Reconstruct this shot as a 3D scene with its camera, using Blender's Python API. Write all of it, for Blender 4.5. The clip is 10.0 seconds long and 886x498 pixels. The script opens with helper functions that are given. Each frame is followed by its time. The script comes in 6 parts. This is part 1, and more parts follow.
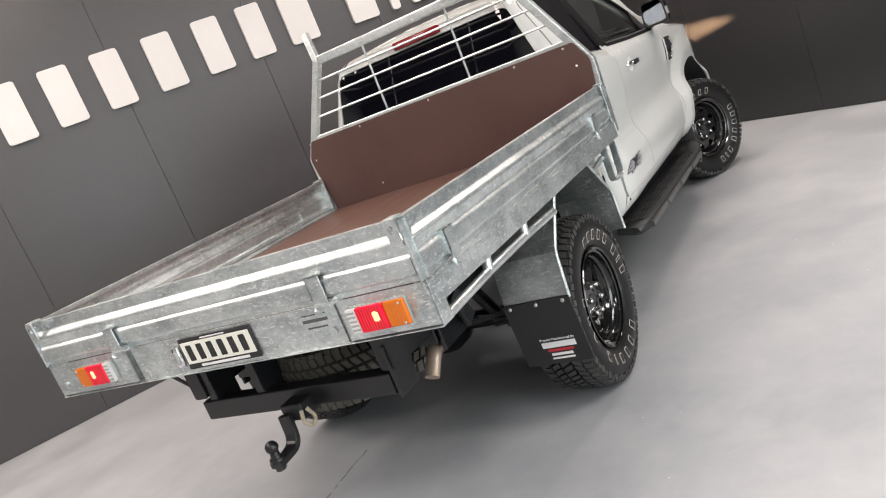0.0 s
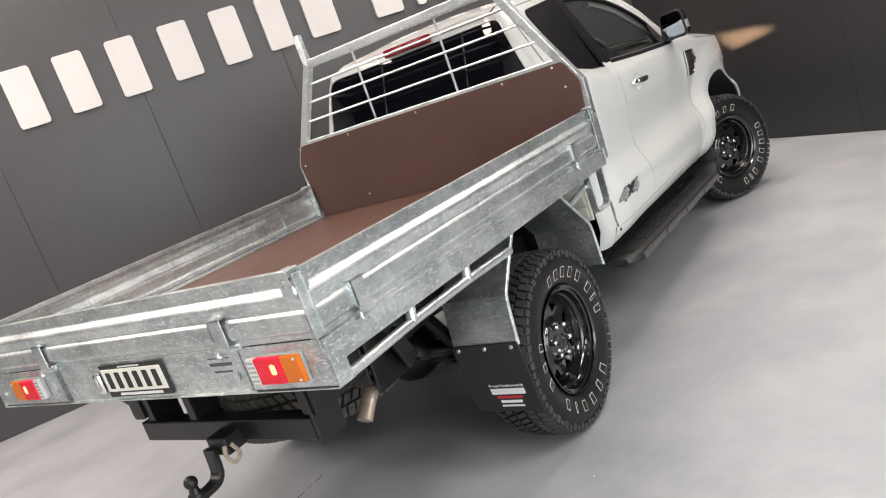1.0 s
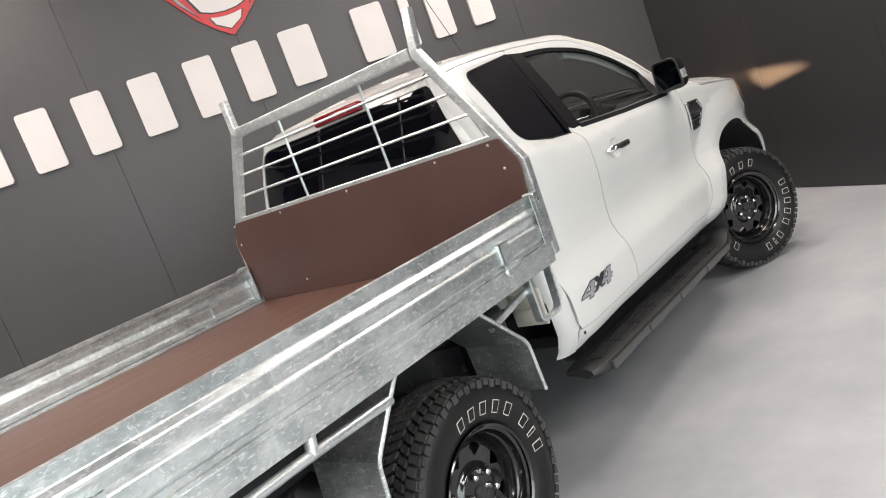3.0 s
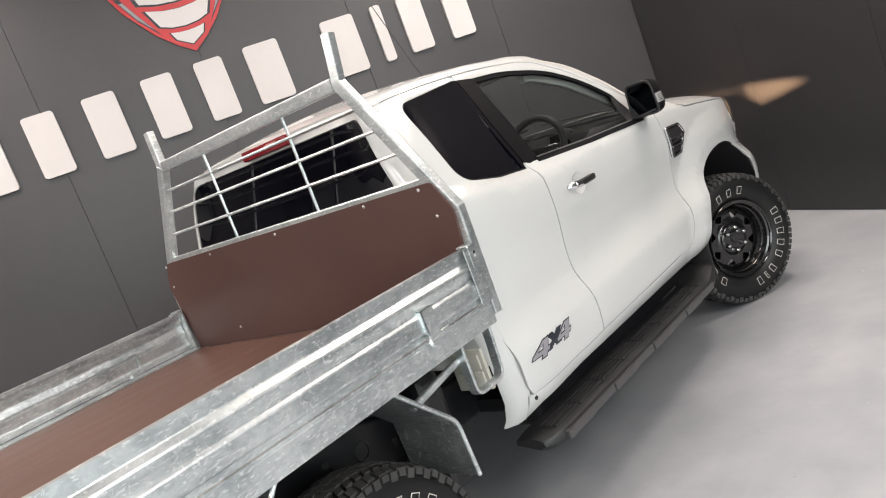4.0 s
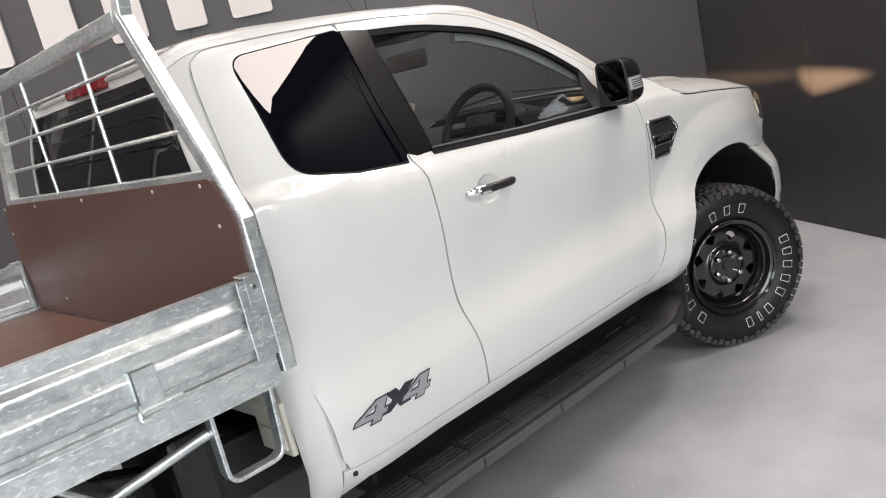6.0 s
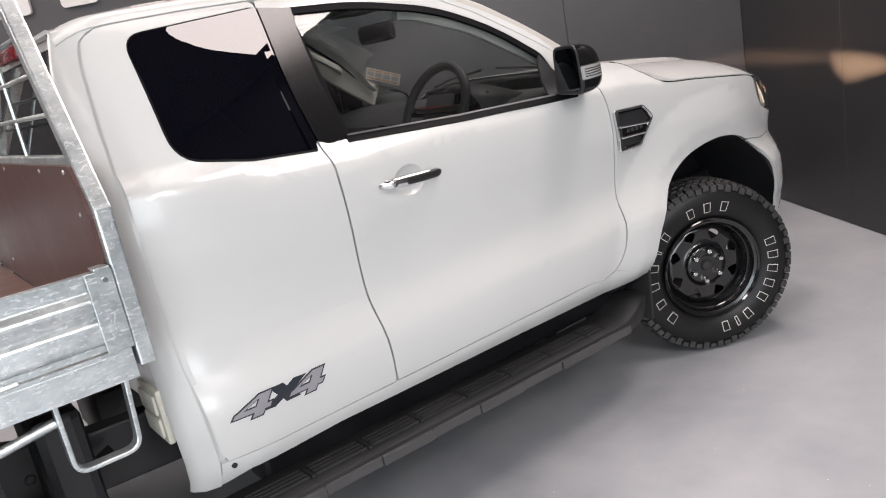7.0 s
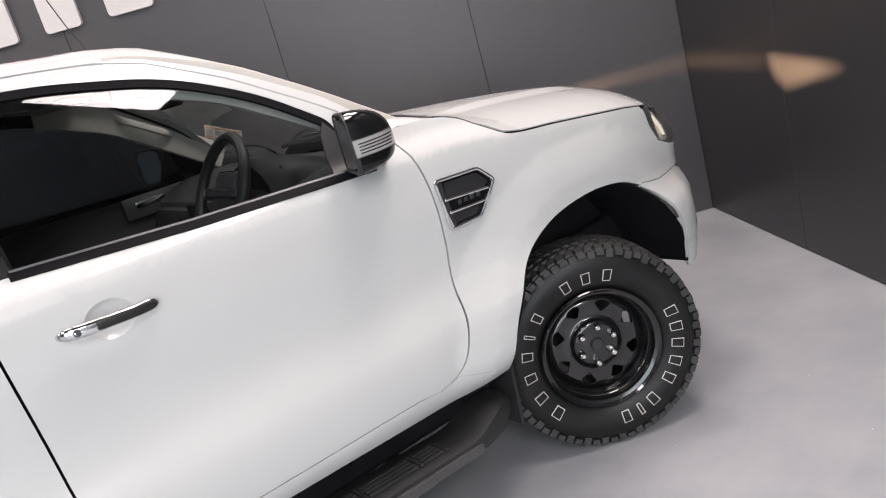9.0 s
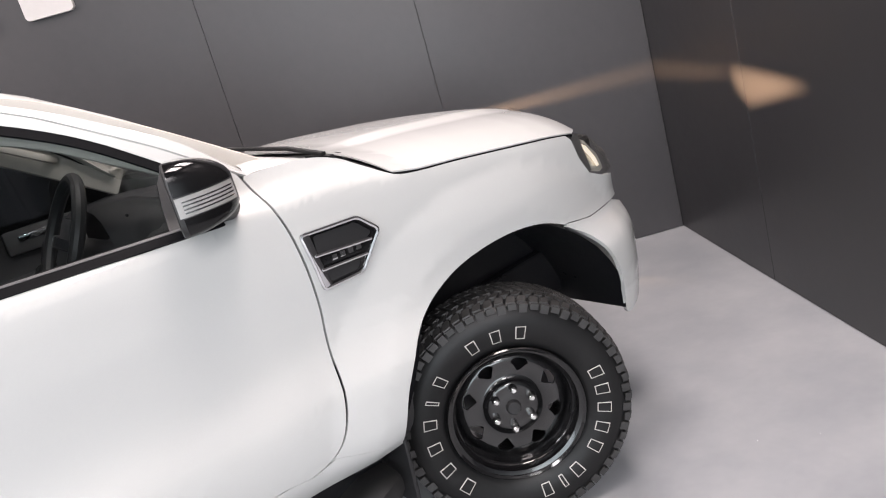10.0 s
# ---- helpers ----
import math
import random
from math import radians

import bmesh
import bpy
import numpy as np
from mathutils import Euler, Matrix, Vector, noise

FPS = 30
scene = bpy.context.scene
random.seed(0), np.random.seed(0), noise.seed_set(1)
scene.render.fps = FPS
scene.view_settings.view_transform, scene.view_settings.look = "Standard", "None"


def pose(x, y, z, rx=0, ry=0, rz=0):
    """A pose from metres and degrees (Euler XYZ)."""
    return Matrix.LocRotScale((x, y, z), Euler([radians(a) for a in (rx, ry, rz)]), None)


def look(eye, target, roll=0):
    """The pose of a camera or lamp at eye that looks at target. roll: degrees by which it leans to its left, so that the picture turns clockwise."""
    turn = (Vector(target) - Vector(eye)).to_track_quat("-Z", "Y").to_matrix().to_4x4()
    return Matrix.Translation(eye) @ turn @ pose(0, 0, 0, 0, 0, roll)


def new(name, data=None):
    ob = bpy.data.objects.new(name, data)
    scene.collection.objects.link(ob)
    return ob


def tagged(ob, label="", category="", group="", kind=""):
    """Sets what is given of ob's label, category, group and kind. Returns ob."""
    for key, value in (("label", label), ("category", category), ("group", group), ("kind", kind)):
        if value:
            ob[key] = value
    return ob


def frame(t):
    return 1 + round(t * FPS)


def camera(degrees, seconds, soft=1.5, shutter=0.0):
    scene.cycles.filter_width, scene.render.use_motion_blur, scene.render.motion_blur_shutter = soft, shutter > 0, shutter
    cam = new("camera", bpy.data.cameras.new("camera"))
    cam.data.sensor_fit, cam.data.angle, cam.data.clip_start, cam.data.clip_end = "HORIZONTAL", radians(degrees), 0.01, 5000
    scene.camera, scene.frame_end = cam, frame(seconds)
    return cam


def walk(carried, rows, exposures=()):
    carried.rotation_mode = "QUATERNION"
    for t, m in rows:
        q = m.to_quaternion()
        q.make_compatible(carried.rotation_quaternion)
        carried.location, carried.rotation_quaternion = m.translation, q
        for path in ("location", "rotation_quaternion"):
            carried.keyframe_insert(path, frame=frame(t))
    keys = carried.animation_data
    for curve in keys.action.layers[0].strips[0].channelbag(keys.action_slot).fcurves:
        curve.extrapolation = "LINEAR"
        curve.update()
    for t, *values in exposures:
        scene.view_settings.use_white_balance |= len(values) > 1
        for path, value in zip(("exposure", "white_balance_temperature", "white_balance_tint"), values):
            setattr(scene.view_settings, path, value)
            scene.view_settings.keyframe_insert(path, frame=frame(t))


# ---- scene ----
cam = camera(60.1, 10.0, soft=1.1)
PATH = [
    (0, (-3.092, -2.17, 1.6), (-1.446, -1.119, 1.168), -22.0),
    (0.5, (-2.883, -2.245, 1.588), (-1.279, -1.131, 1.155), -20.3),
    (1, (-2.686, -2.435, 1.606), (-1.121, -1.263, 1.182), -19.5),
    (1.5, (-2.483, -2.531, 1.605), (-0.946, -1.316, 1.207), -19.3),
    (2, (-2.225, -2.543, 1.611), (-0.705, -1.296, 1.243), -19.5),
    (2.5, (-1.992, -2.563, 1.618), (-0.487, -1.292, 1.278), -20.0),
    (4, (-1.236, -2.597, 1.64), (0.241, -1.283, 1.337), -20.6),
    (4.5, (-0.956, -2.565, 1.645), (0.507, -1.24, 1.328), -20.0),
    (5, (-0.651, -2.592, 1.65), (0.792, -1.251, 1.307), -18.4),
    (5.2, (-0.545, -2.587, 1.64), (0.886, -1.235, 1.285), -17.2),
    (6.5, (0.092, -2.698, 1.577), (1.307, -1.187, 1.091), -11.6),
    (7, (0.312, -2.86, 1.592), (1.449, -1.298, 1.075), -11.0),
    (7.5, (0.518, -2.874, 1.603), (1.601, -1.282, 1.065), -11.6),
    (8, (0.791, -2.83, 1.611), (1.846, -1.216, 1.08), -13.2),
    (8.5, (1.051, -2.813, 1.599), (2.111, -1.195, 1.087), -15.0),
    (9, (1.351, -2.815, 1.606), (2.429, -1.209, 1.097), -15.8),
    (9.5, (1.605, -2.778, 1.597), (2.688, -1.178, 1.08), -16.0),
    (10, (1.886, -2.739, 1.607), (2.943, -1.126, 1.078), -15.8),
]
walk(cam, [(t, look(eye, target, roll)) for t, eye, target, roll in PATH],
     [(0.0, -0.38, 7150, 14), (5.0, -0.45, 7050, 14), (7.5, -0.54, 6850, 18), (9.0, -0.48, 6800, 18), (10.0, -0.28, 6800, 18)])

# ---- light ----
world = bpy.data.worlds.new("showroom_air")
scene.world = world
world.use_nodes = True
world.node_tree.nodes["Background"].inputs["Color"].default_value = (0.55, 0.58, 0.62, 1)
world.node_tree.nodes["Background"].inputs["Strength"].default_value = 0.15

TURN_ROOM = -33.3                      # the long wall's direction against the truck's
ROOM = Matrix.Rotation(radians(TURN_ROOM), 4, "Z")
CEIL = 4.3


def area(name, m, sx, sy, watts, colour=(1, 1, 1)):
    la = bpy.data.lights.new(name, "AREA")
    la.shape, la.size, la.size_y, la.energy, la.color = "RECTANGLE", sx, sy, watts, colour
    ob = new(name, la)
    ob.matrix_world = m
    return ob


# only the first panel is known, by its reflection; the rest are added fill
PANELS = [(3.66, -0.13, 105), (2.13, 0.05, 15), (0.68, 0.05, 17), (-0.77, 0.05, 32), (-2.22, 0.05, 70), (-3.67, 0.05, 60),
          (3.6, 1.8, 120), (1.2, 1.8, 34), (-1.2, 1.8, 62), (-3.6, 1.8, 105), (-5.6, 1.8, 120),
          (3.9, -4.6, 205), (3.9, -6.3, 240), (1.4, -4.6, 115), (-1.2, -4.6, 115), (-3.6, -4.6, 105), (-5.4, -4.6, 110), (-4.6, -2.6, 50)]
for px, py, watts in PANELS:
    area("panel_light", ROOM @ pose(px, py, CEIL - 0.09), 1.02, 1.26, watts, (1.0, 0.95, 0.93) if py > -1 else (0.95, 0.97, 1.0))
# daylight through the wide roller door behind the camera
area("door_daylight", ROOM @ look((1.4, -7.85, 1.7), (1.4, 0, 1.5)), 6.2, 3.0, 430, (0.78, 0.93, 1.0))


def headlight(x, y, z, turn, dip, watts, spread):
    la = bpy.data.lights.new("headlamp_beam", "SPOT")
    la.energy, la.color, la.spot_size, la.spot_blend, la.shadow_soft_size = watts, (1.0, 0.66, 0.38), radians(spread), 1.0, 0.0016
    ob = new("headlamp_beam", la)
    ob.matrix_world = look((x, y, z), (x + math.cos(radians(turn)), y + math.sin(radians(turn)), z + math.tan(radians(dip))))


# ---- materials ----
def ramp_node(nt, src, lo, hi, a, b):
    n = nt.nodes.new("ShaderNodeMapRange")
    n.inputs["From Min"].default_value, n.inputs["From Max"].default_value = lo, hi
    n.inputs["To Min"].default_value, n.inputs["To Max"].default_value = a, b
    nt.links.new(src, n.inputs["Value"])
    return n.outputs["Result"]


def noise_node(nt, scale, detail=4, rough=0.6, stretch=None, distort=0.0):
    co = nt.nodes.new("ShaderNodeTexCoord").outputs["Object"]
    if stretch:
        mp = nt.nodes.new("ShaderNodeMapping")
        mp.inputs["Scale"].default_value = stretch
        nt.links.new(co, mp.inputs["Vector"])
        co = mp.outputs["Vector"]
    n = nt.nodes.new("ShaderNodeTexNoise")
    n.inputs["Scale"].default_value, n.inputs["Detail"].default_value = scale, detail
    n.inputs["Roughness"].default_value, n.inputs["Distortion"].default_value = rough, distort
    nt.links.new(co, n.inputs["Vector"])
    return n.outputs["Fac"]


def mixed(nt, fac, a, b):
    n = nt.nodes.new("ShaderNodeMix")
    n.data_type = "RGBA"
    nt.links.new(fac, n.inputs["Factor"])
    for key, v in (("A", a), ("B", b)):
        sock = [s for s in n.inputs if s.name == key and s.type == "RGBA"][0]
        if isinstance(v, tuple):
            sock.default_value = (*v, 1)
        else:
            nt.links.new(v, sock)
    return [s for s in n.outputs if s.type == "RGBA"][0]


def material(name, a, b, rough=(0.4, 0.6), metal=0.0, big=3.0, fine=60.0, bump=0.05, coat=0.0, stretch=None, spec=0.5):
    """Two colours mixed at a large and a fine scale, with roughness and relief that follow the grain."""
    m = bpy.data.materials.new(name)
    m.use_nodes = True
    nt = m.node_tree
    bs = nt.nodes["Principled BSDF"]
    n1, n2 = noise_node(nt, big, 5, 0.6, stretch), noise_node(nt, fine, 3, 0.6, stretch)
    mul = nt.nodes.new("ShaderNodeMath")
    mul.operation = "MULTIPLY_ADD"
    nt.links.new(n2, mul.inputs[0])
    mul.inputs[1].default_value = 0.4
    nt.links.new(n1, mul.inputs[2])
    f = ramp_node(nt, mul.outputs[0], 0.45, 0.95, 0, 1)
    nt.links.new(mixed(nt, f, a, b), bs.inputs["Base Color"])
    nt.links.new(ramp_node(nt, mul.outputs[0], 0.45, 0.95, rough[0], rough[1]), bs.inputs["Roughness"])
    bs.inputs["Metallic"].default_value = metal
    bs.inputs["Coat Weight"].default_value = coat
    bs.inputs["Coat Roughness"].default_value = 0.06
    bs.inputs["Specular IOR Level"].default_value = spec
    if bump:
        bp = nt.nodes.new("ShaderNodeBump")
        bp.inputs["Strength"].default_value, bp.inputs["Distance"].default_value = bump, 0.004
        nt.links.new(n2, bp.inputs["Height"])
        nt.links.new(bp.outputs["Normal"], bs.inputs["Normal"])
    return m


def galvanised(name, dark=0.42, light=0.80, rough=(0.31, 0.46), cells=70.0, spatter=0.0):
    """Hot-dip zinc: faint crystal spangle, wiped streaks, drips and whitish scuffs."""
    m = bpy.data.materials.new(name)
    m.use_nodes = True
    nt = m.node_tree
    bs = nt.nodes["Principled BSDF"]
    co = nt.nodes.new("ShaderNodeTexCoord").outputs["Object"]
    vo = nt.nodes.new("ShaderNodeTexVoronoi")
    vo.inputs["Scale"].default_value = cells
    nt.links.new(co, vo.inputs["Vector"])
    sep = nt.nodes.new("ShaderNodeSeparateColor")
    nt.links.new(vo.outputs["Color"], sep.inputs["Color"])

    def streaks(scale, turn, lo, hi, top):
        mp = nt.nodes.new("ShaderNodeMapping")
        mp.inputs["Rotation"].default_value = turn
        mp.inputs["Scale"].default_value = (1.0, 1.0, 3.2)
        nt.links.new(co, mp.inputs["Vector"])
        n = nt.nodes.new("ShaderNodeTexNoise")
        n.inputs["Scale"].default_value, n.inputs["Detail"].default_value = scale, 5
        n.inputs["Roughness"].default_value, n.inputs["Distortion"].default_value = 0.62, 0.35
        nt.links.new(mp.outputs["Vector"], n.inputs["Vector"])
        return n.outputs["Fac"], ramp_node(nt, n.outputs["Fac"], lo, hi, 0, top)

    cloud = noise_node(nt, 4.5, 5, 0.6, (1, 1, 1.8), 0.5)
    s1, w1 = streaks(7.0, (0.5, 0.55, 0.3), 0.48, 0.70, 0.50)
    s2, w2 = streaks(16.0, (-0.4, -0.7, 0.2), 0.56, 0.68, 0.55)
    tot = nt.nodes.new("ShaderNodeMath")
    tot.operation = "MULTIPLY_ADD"
    nt.links.new(sep.outputs[0], tot.inputs[0])
    tot.inputs[1].default_value = 0.09
    nt.links.new(cloud, tot.inputs[2])
    f = ramp_node(nt, tot.outputs[0], 0.40, 0.72, 0, 1)
    col = mixed(nt, f, (dark * 0.96, dark * 1.06, dark * 1.075), (light * 0.90, light * 0.965, light * 0.965))
    col = mixed(nt, w1, col, (light, light * 1.01, light))
    col = mixed(nt, w2, col, (light * 1.04, light * 1.05, light * 1.05))
    s3, w3 = streaks(40.0, (0.9, 0.3, -0.5), 0.57, 0.63, 0.75)
    col = mixed(nt, w3, col, (light * 1.14, light * 1.17, light * 1.17))
    spot = ramp_node(nt, noise_node(nt, 34.0, 5, 0.75, (1, 1, 0.5), 1.0), 0.615, 0.64, 0, 0.8)
    col = mixed(nt, spot, col, (0.86, 0.88, 0.88))
    if spatter:
        patch = ramp_node(nt, noise_node(nt, 7.0, 3, 0.6), 0.46, 0.56, 0, spatter)
        fleck = ramp_node(nt, noise_node(nt, 46.0, 6, 0.72, (1, 1, 1), 2.2), 0.555, 0.60, 0, 1)
        both = nt.nodes.new("ShaderNodeMath")
        both.operation = "MULTIPLY"
        nt.links.new(patch, both.inputs[0])
        nt.links.new(fleck, both.inputs[1])
        col = mixed(nt, both.outputs[0], col, (0.92, 0.94, 0.94))
    nt.links.new(col, bs.inputs["Base Color"])
    nt.links.new(ramp_node(nt, s1, 0.3, 0.75, rough[0], rough[1]), bs.inputs["Roughness"])
    bs.inputs["Metallic"].default_value = 0.86
    bp = nt.nodes.new("ShaderNodeBump")
    bp.inputs["Strength"].default_value, bp.inputs["Distance"].default_value = 0.08, 0.004
    nt.links.new(s2, bp.inputs["Height"])
    nt.links.new(bp.outputs["Normal"], bs.inputs["Normal"])
    return m


def glass(name, tint, gloss=0.07):
    m = bpy.data.materials.new(name)
    m.use_nodes = True
    nt = m.node_tree
    nt.nodes.remove(nt.nodes["Principled BSDF"])
    tr, gl, mx, lw, po, fr = (nt.nodes.new("ShaderNode" + k) for k in ("BsdfTransparent", "BsdfGlossy", "MixShader", "LayerWeight", "Math", "Math"))
    tr.inputs["Color"].default_value = (*tint, 1)
    gl.inputs["Roughness"].default_value = 0.01
    lw.inputs["Blend"].default_value = 0.5
    po.operation, fr.operation = "POWER", "MULTIPLY_ADD"
    nt.links.new(lw.outputs["Facing"], po.inputs[0])
    po.inputs[1].default_value = 5.0
    nt.links.new(po.outputs[0], fr.inputs[0])
    fr.inputs[1].default_value, fr.inputs[2].default_value = 0.92, gloss
    nt.links.new(fr.outputs[0], mx.inputs[0])
    nt.links.new(tr.outputs[0], mx.inputs[1])
    nt.links.new(gl.outputs[0], mx.inputs[2])
    nt.links.new(mx.outputs[0], nt.nodes["Material Output"].inputs["Surface"])
    return m


def glowing(name, colour, strength):
    m = bpy.data.materials.new(name)
    m.use_nodes = True
    bs = m.node_tree.nodes["Principled BSDF"]
    bs.inputs["Base Color"].default_value = (*colour, 1)
    bs.inputs["Emission Color"].default_value = (*colour, 1)
    bs.inputs["Emission Strength"].default_value = strength
    return m


PAINT = material("white_paint", (0.572, 0.578, 0.564), (0.545, 0.551, 0.537), (0.20, 0.26), 0, 1.2, 240, 0.006, coat=0.55)
ZINC = galvanised("zinc")
# zinc with white spatter, tones darkened for the shade on the front guard
ZINC_SHADED = galvanised("zinc_guard_shaded", 0.36, 0.62, (0.34, 0.50), spatter=0.9)
ZINC_TUBE = galvanised("zinc_tube", 0.48, 0.80, (0.29, 0.43), 110)
FILM_PLY = material("brown_film_ply", (0.060, 0.026, 0.021), (0.085, 0.040, 0.033), (0.42, 0.58), 0, 2.2, 90, 0.03)
DECK_PLY = material("brown_deck_ply", (0.082, 0.037, 0.027), (0.135, 0.067, 0.050), (0.36, 0.50), 0, 3.0, 60, 0.05, stretch=(1, 4, 1), spec=0.5)
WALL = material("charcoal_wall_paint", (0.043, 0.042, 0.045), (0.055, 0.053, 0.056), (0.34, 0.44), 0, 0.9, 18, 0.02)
# the long wall's settings again in a darker colour, for the end wall
WALL_DARK = material("end_wall_darker", (0.026, 0.0255, 0.0275), (0.034, 0.033, 0.035), (0.34, 0.44), 0, 0.9, 18, 0.02)
BLACKROOM = material("dark_room_paint", (0.030, 0.030, 0.031), (0.036, 0.036, 0.037), (0.7, 0.9), 0, 1, 20, 0.02)
# unseen walls, made pale to bounce fill light onto truck and floor
FILL_WALL = material("pale_fill_wall", (0.58, 0.59, 0.59), (0.64, 0.65, 0.65), (0.6, 0.8), 0, 1, 20, 0.02)
FLOOR = material("grey_floor_paint", (0.270, 0.284, 0.302), (0.412, 0.418, 0.432), (0.32, 0.56), 0, 1.2, 5.5, 0.012)
SIGN_WHITE = material("sign_white", (0.62, 0.60, 0.59), (0.57, 0.55, 0.54), (0.4, 0.5), 0, 2, 50, 0.01)
SIGN_RED = material("sign_red", (0.55, 0.035, 0.04), (0.45, 0.03, 0.035), (0.3, 0.4), 0, 2, 50, 0.01)
RUBBER = material("tyre_rubber", (0.007, 0.007, 0.0075), (0.012, 0.012, 0.012), (0.34, 0.48), 0, 6, 120, 0.05, spec=0.28)
TREAD = material("tread_rubber", (0.017, 0.017, 0.017), (0.048, 0.047, 0.046), (0.40, 0.60), 0, 9, 80, 0.10)
# paler, browner rubber for the spare's tread
SPARE_TREAD = material("tan_tread_rubber", (0.050, 0.046, 0.041), (0.105, 0.095, 0.082), (0.7, 0.9), 0, 12, 70, 0.1)
TYRE_WHITE = material("tyre_lettering", (0.62, 0.60, 0.56), (0.42, 0.40, 0.37), (0.6, 0.8), 0, 14, 150, 0.05)
RIM = material("gloss_black_steel", (0.005, 0.005, 0.0055), (0.008, 0.008, 0.0085), (0.12, 0.18), 0, 5, 90, 0.01, coat=0.6, spec=0.5)
PLASTIC = material("black_plastic", (0.014, 0.014, 0.015), (0.022, 0.022, 0.023), (0.42, 0.58), 0, 5, 260, 0.08)
STEP_PLASTIC = material("grey_step_plastic", (0.012, 0.0122, 0.0125), (0.019, 0.019, 0.0192), (0.40, 0.55), 0, 5, 220, 0.08)
TRIM = material("pillar_trim", (0.006, 0.006, 0.0065), (0.007, 0.007, 0.0075), (0.20, 0.22), 0, 3, 160, 0.0, spec=0.4)
STEEL = material("black_chassis_steel", (0.0048, 0.005, 0.0062), (0.0105, 0.0108, 0.0125), (0.26, 0.44), 0.0, 6, 60, 0.06, spec=0.5)
CHROME = material("chrome", (0.80, 0.81, 0.82), (0.72, 0.73, 0.74), (0.05, 0.10), 1.0, 6, 60, 0.0)
BRIGHT_NUT = material("chrome_nut", (0.82, 0.82, 0.81), (0.74, 0.74, 0.73), (0.13, 0.20), 1.0, 12, 90, 0.0)
SCREW = material("zinc_screw", (0.62, 0.62, 0.60), (0.45, 0.45, 0.44), (0.3, 0.5), 0.9, 20, 90, 0.0)
EXHAUST = material("exhaust_pipe", (0.52, 0.42, 0.35), (0.34, 0.25, 0.19), (0.35, 0.55), 0.55, 7, 50, 0.06)
BLACK_GLASS = material("privacy_glass", (0.002, 0.002, 0.004), (0.003, 0.003, 0.005), (0.004, 0.006), 0, 3, 50, 0.0)
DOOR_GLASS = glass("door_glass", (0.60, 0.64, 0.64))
# far pane: tint deepened so that the dim view through it is in the colour
FAR_GLASS = glass("far_glass_darkened", (0.15, 0.17, 0.19))
CREAM = material("cream_plastic", (0.58, 0.56, 0.49), (0.48, 0.46, 0.40), (0.4, 0.6), 0, 9, 90, 0.03)
EDGE_PAD = material("satin_step_edge", (0.050, 0.049, 0.049), (0.066, 0.064, 0.064), (0.34, 0.46), 0, 9, 160, 0.03)
SATIN = material("satin_grey_plastic", (0.075, 0.075, 0.078), (0.095, 0.095, 0.098), (0.35, 0.5), 0, 5, 200, 0.03)
SCREEN_GLASS = glass("screen_glass", (0.93, 0.95, 0.94))
REFLECTOR = material("lamp_reflector", (0.82, 0.80, 0.75), (0.66, 0.64, 0.58), (0.18, 0.3), 0.5, 14, 60, 0.0)
LAMP_GLOW = glowing("lit_headlamp", (0.98, 0.90, 0.76), 0.5)
CLEAR = glass("clear_lens", (0.92, 0.92, 0.90))
RED_LENS = material("red_lens", (0.60, 0.012, 0.016), (0.50, 0.010, 0.012), (0.08, 0.14), 0, 5, 120, 0.03)
RED_DARK = material("dark_red_lens", (0.22, 0.008, 0.014), (0.17, 0.006, 0.010), (0.08, 0.14), 0, 5, 120, 0.03)
def lit_lens(name, colour, centre, reach, strength):
    """A coloured lens whose bulb glows through it, brightest in front of the bulb."""
    m = material(name, colour, tuple(0.85 * c for c in colour), (0.08, 0.14), 0, 5, 120, 0.03)
    nt = m.node_tree
    co = nt.nodes.new("ShaderNodeTexCoord").outputs["Generated"]
    d = nt.nodes.new("ShaderNodeVectorMath")
    d.operation = "DISTANCE"
    nt.links.new(co, d.inputs[0])
    d.inputs[1].default_value = centre
    bs = nt.nodes["Principled BSDF"]
    bs.inputs["Emission Color"].default_value = (*colour, 1)
    nt.links.new(ramp_node(nt, d.outputs["Value"], 0.0, reach, strength, 0.10), bs.inputs["Emission Strength"])
    return m


RED_GLOW = lit_lens("lit_tail_lamp", (0.80, 0.008, 0.040), (0.5, 0.5, 0.55), 0.75, 1.5)
RED_BULB = glowing("lit_tail_bulb", (1.0, 0.30, 0.16), 3.5)
LABEL_CARD = material("aged_label", (0.46, 0.44, 0.38), (0.40, 0.38, 0.33), (0.5, 0.6), 0, 5, 90, 0.0)
LABEL_ORANGE = material("faded_orange_print", (0.42, 0.20, 0.09), (0.36, 0.16, 0.07), (0.5, 0.6), 0, 5, 90, 0.0)
AMBER = material("amber_lens", (0.70, 0.17, 0.012), (0.58, 0.13, 0.010), (0.08, 0.14), 0, 5, 120, 0.03)
CLEAR_LENS = material("pale_reverse_lens", (0.66, 0.67, 0.66), (0.58, 0.59, 0.58), (0.08, 0.14), 0, 8, 150, 0.03)
MILKY = material("reverse_lens", (0.42, 0.42, 0.41), (0.34, 0.34, 0.33), (0.15, 0.25), 0.2, 8, 150, 0.05)
PLATE_WHITE = material("plate_white", (0.78, 0.77, 0.70), (0.72, 0.71, 0.64), (0.3, 0.4), 0, 5, 90, 0.0)
INK = material("black_ink", (0.012, 0.012, 0.012), (0.016, 0.016, 0.016), (0.4, 0.5), 0, 5, 90, 0.0)
INK_WHITE = material("white_print", (0.75, 0.75, 0.75), (0.70, 0.70, 0.70), (0.5, 0.6), 0, 5, 90, 0.0)
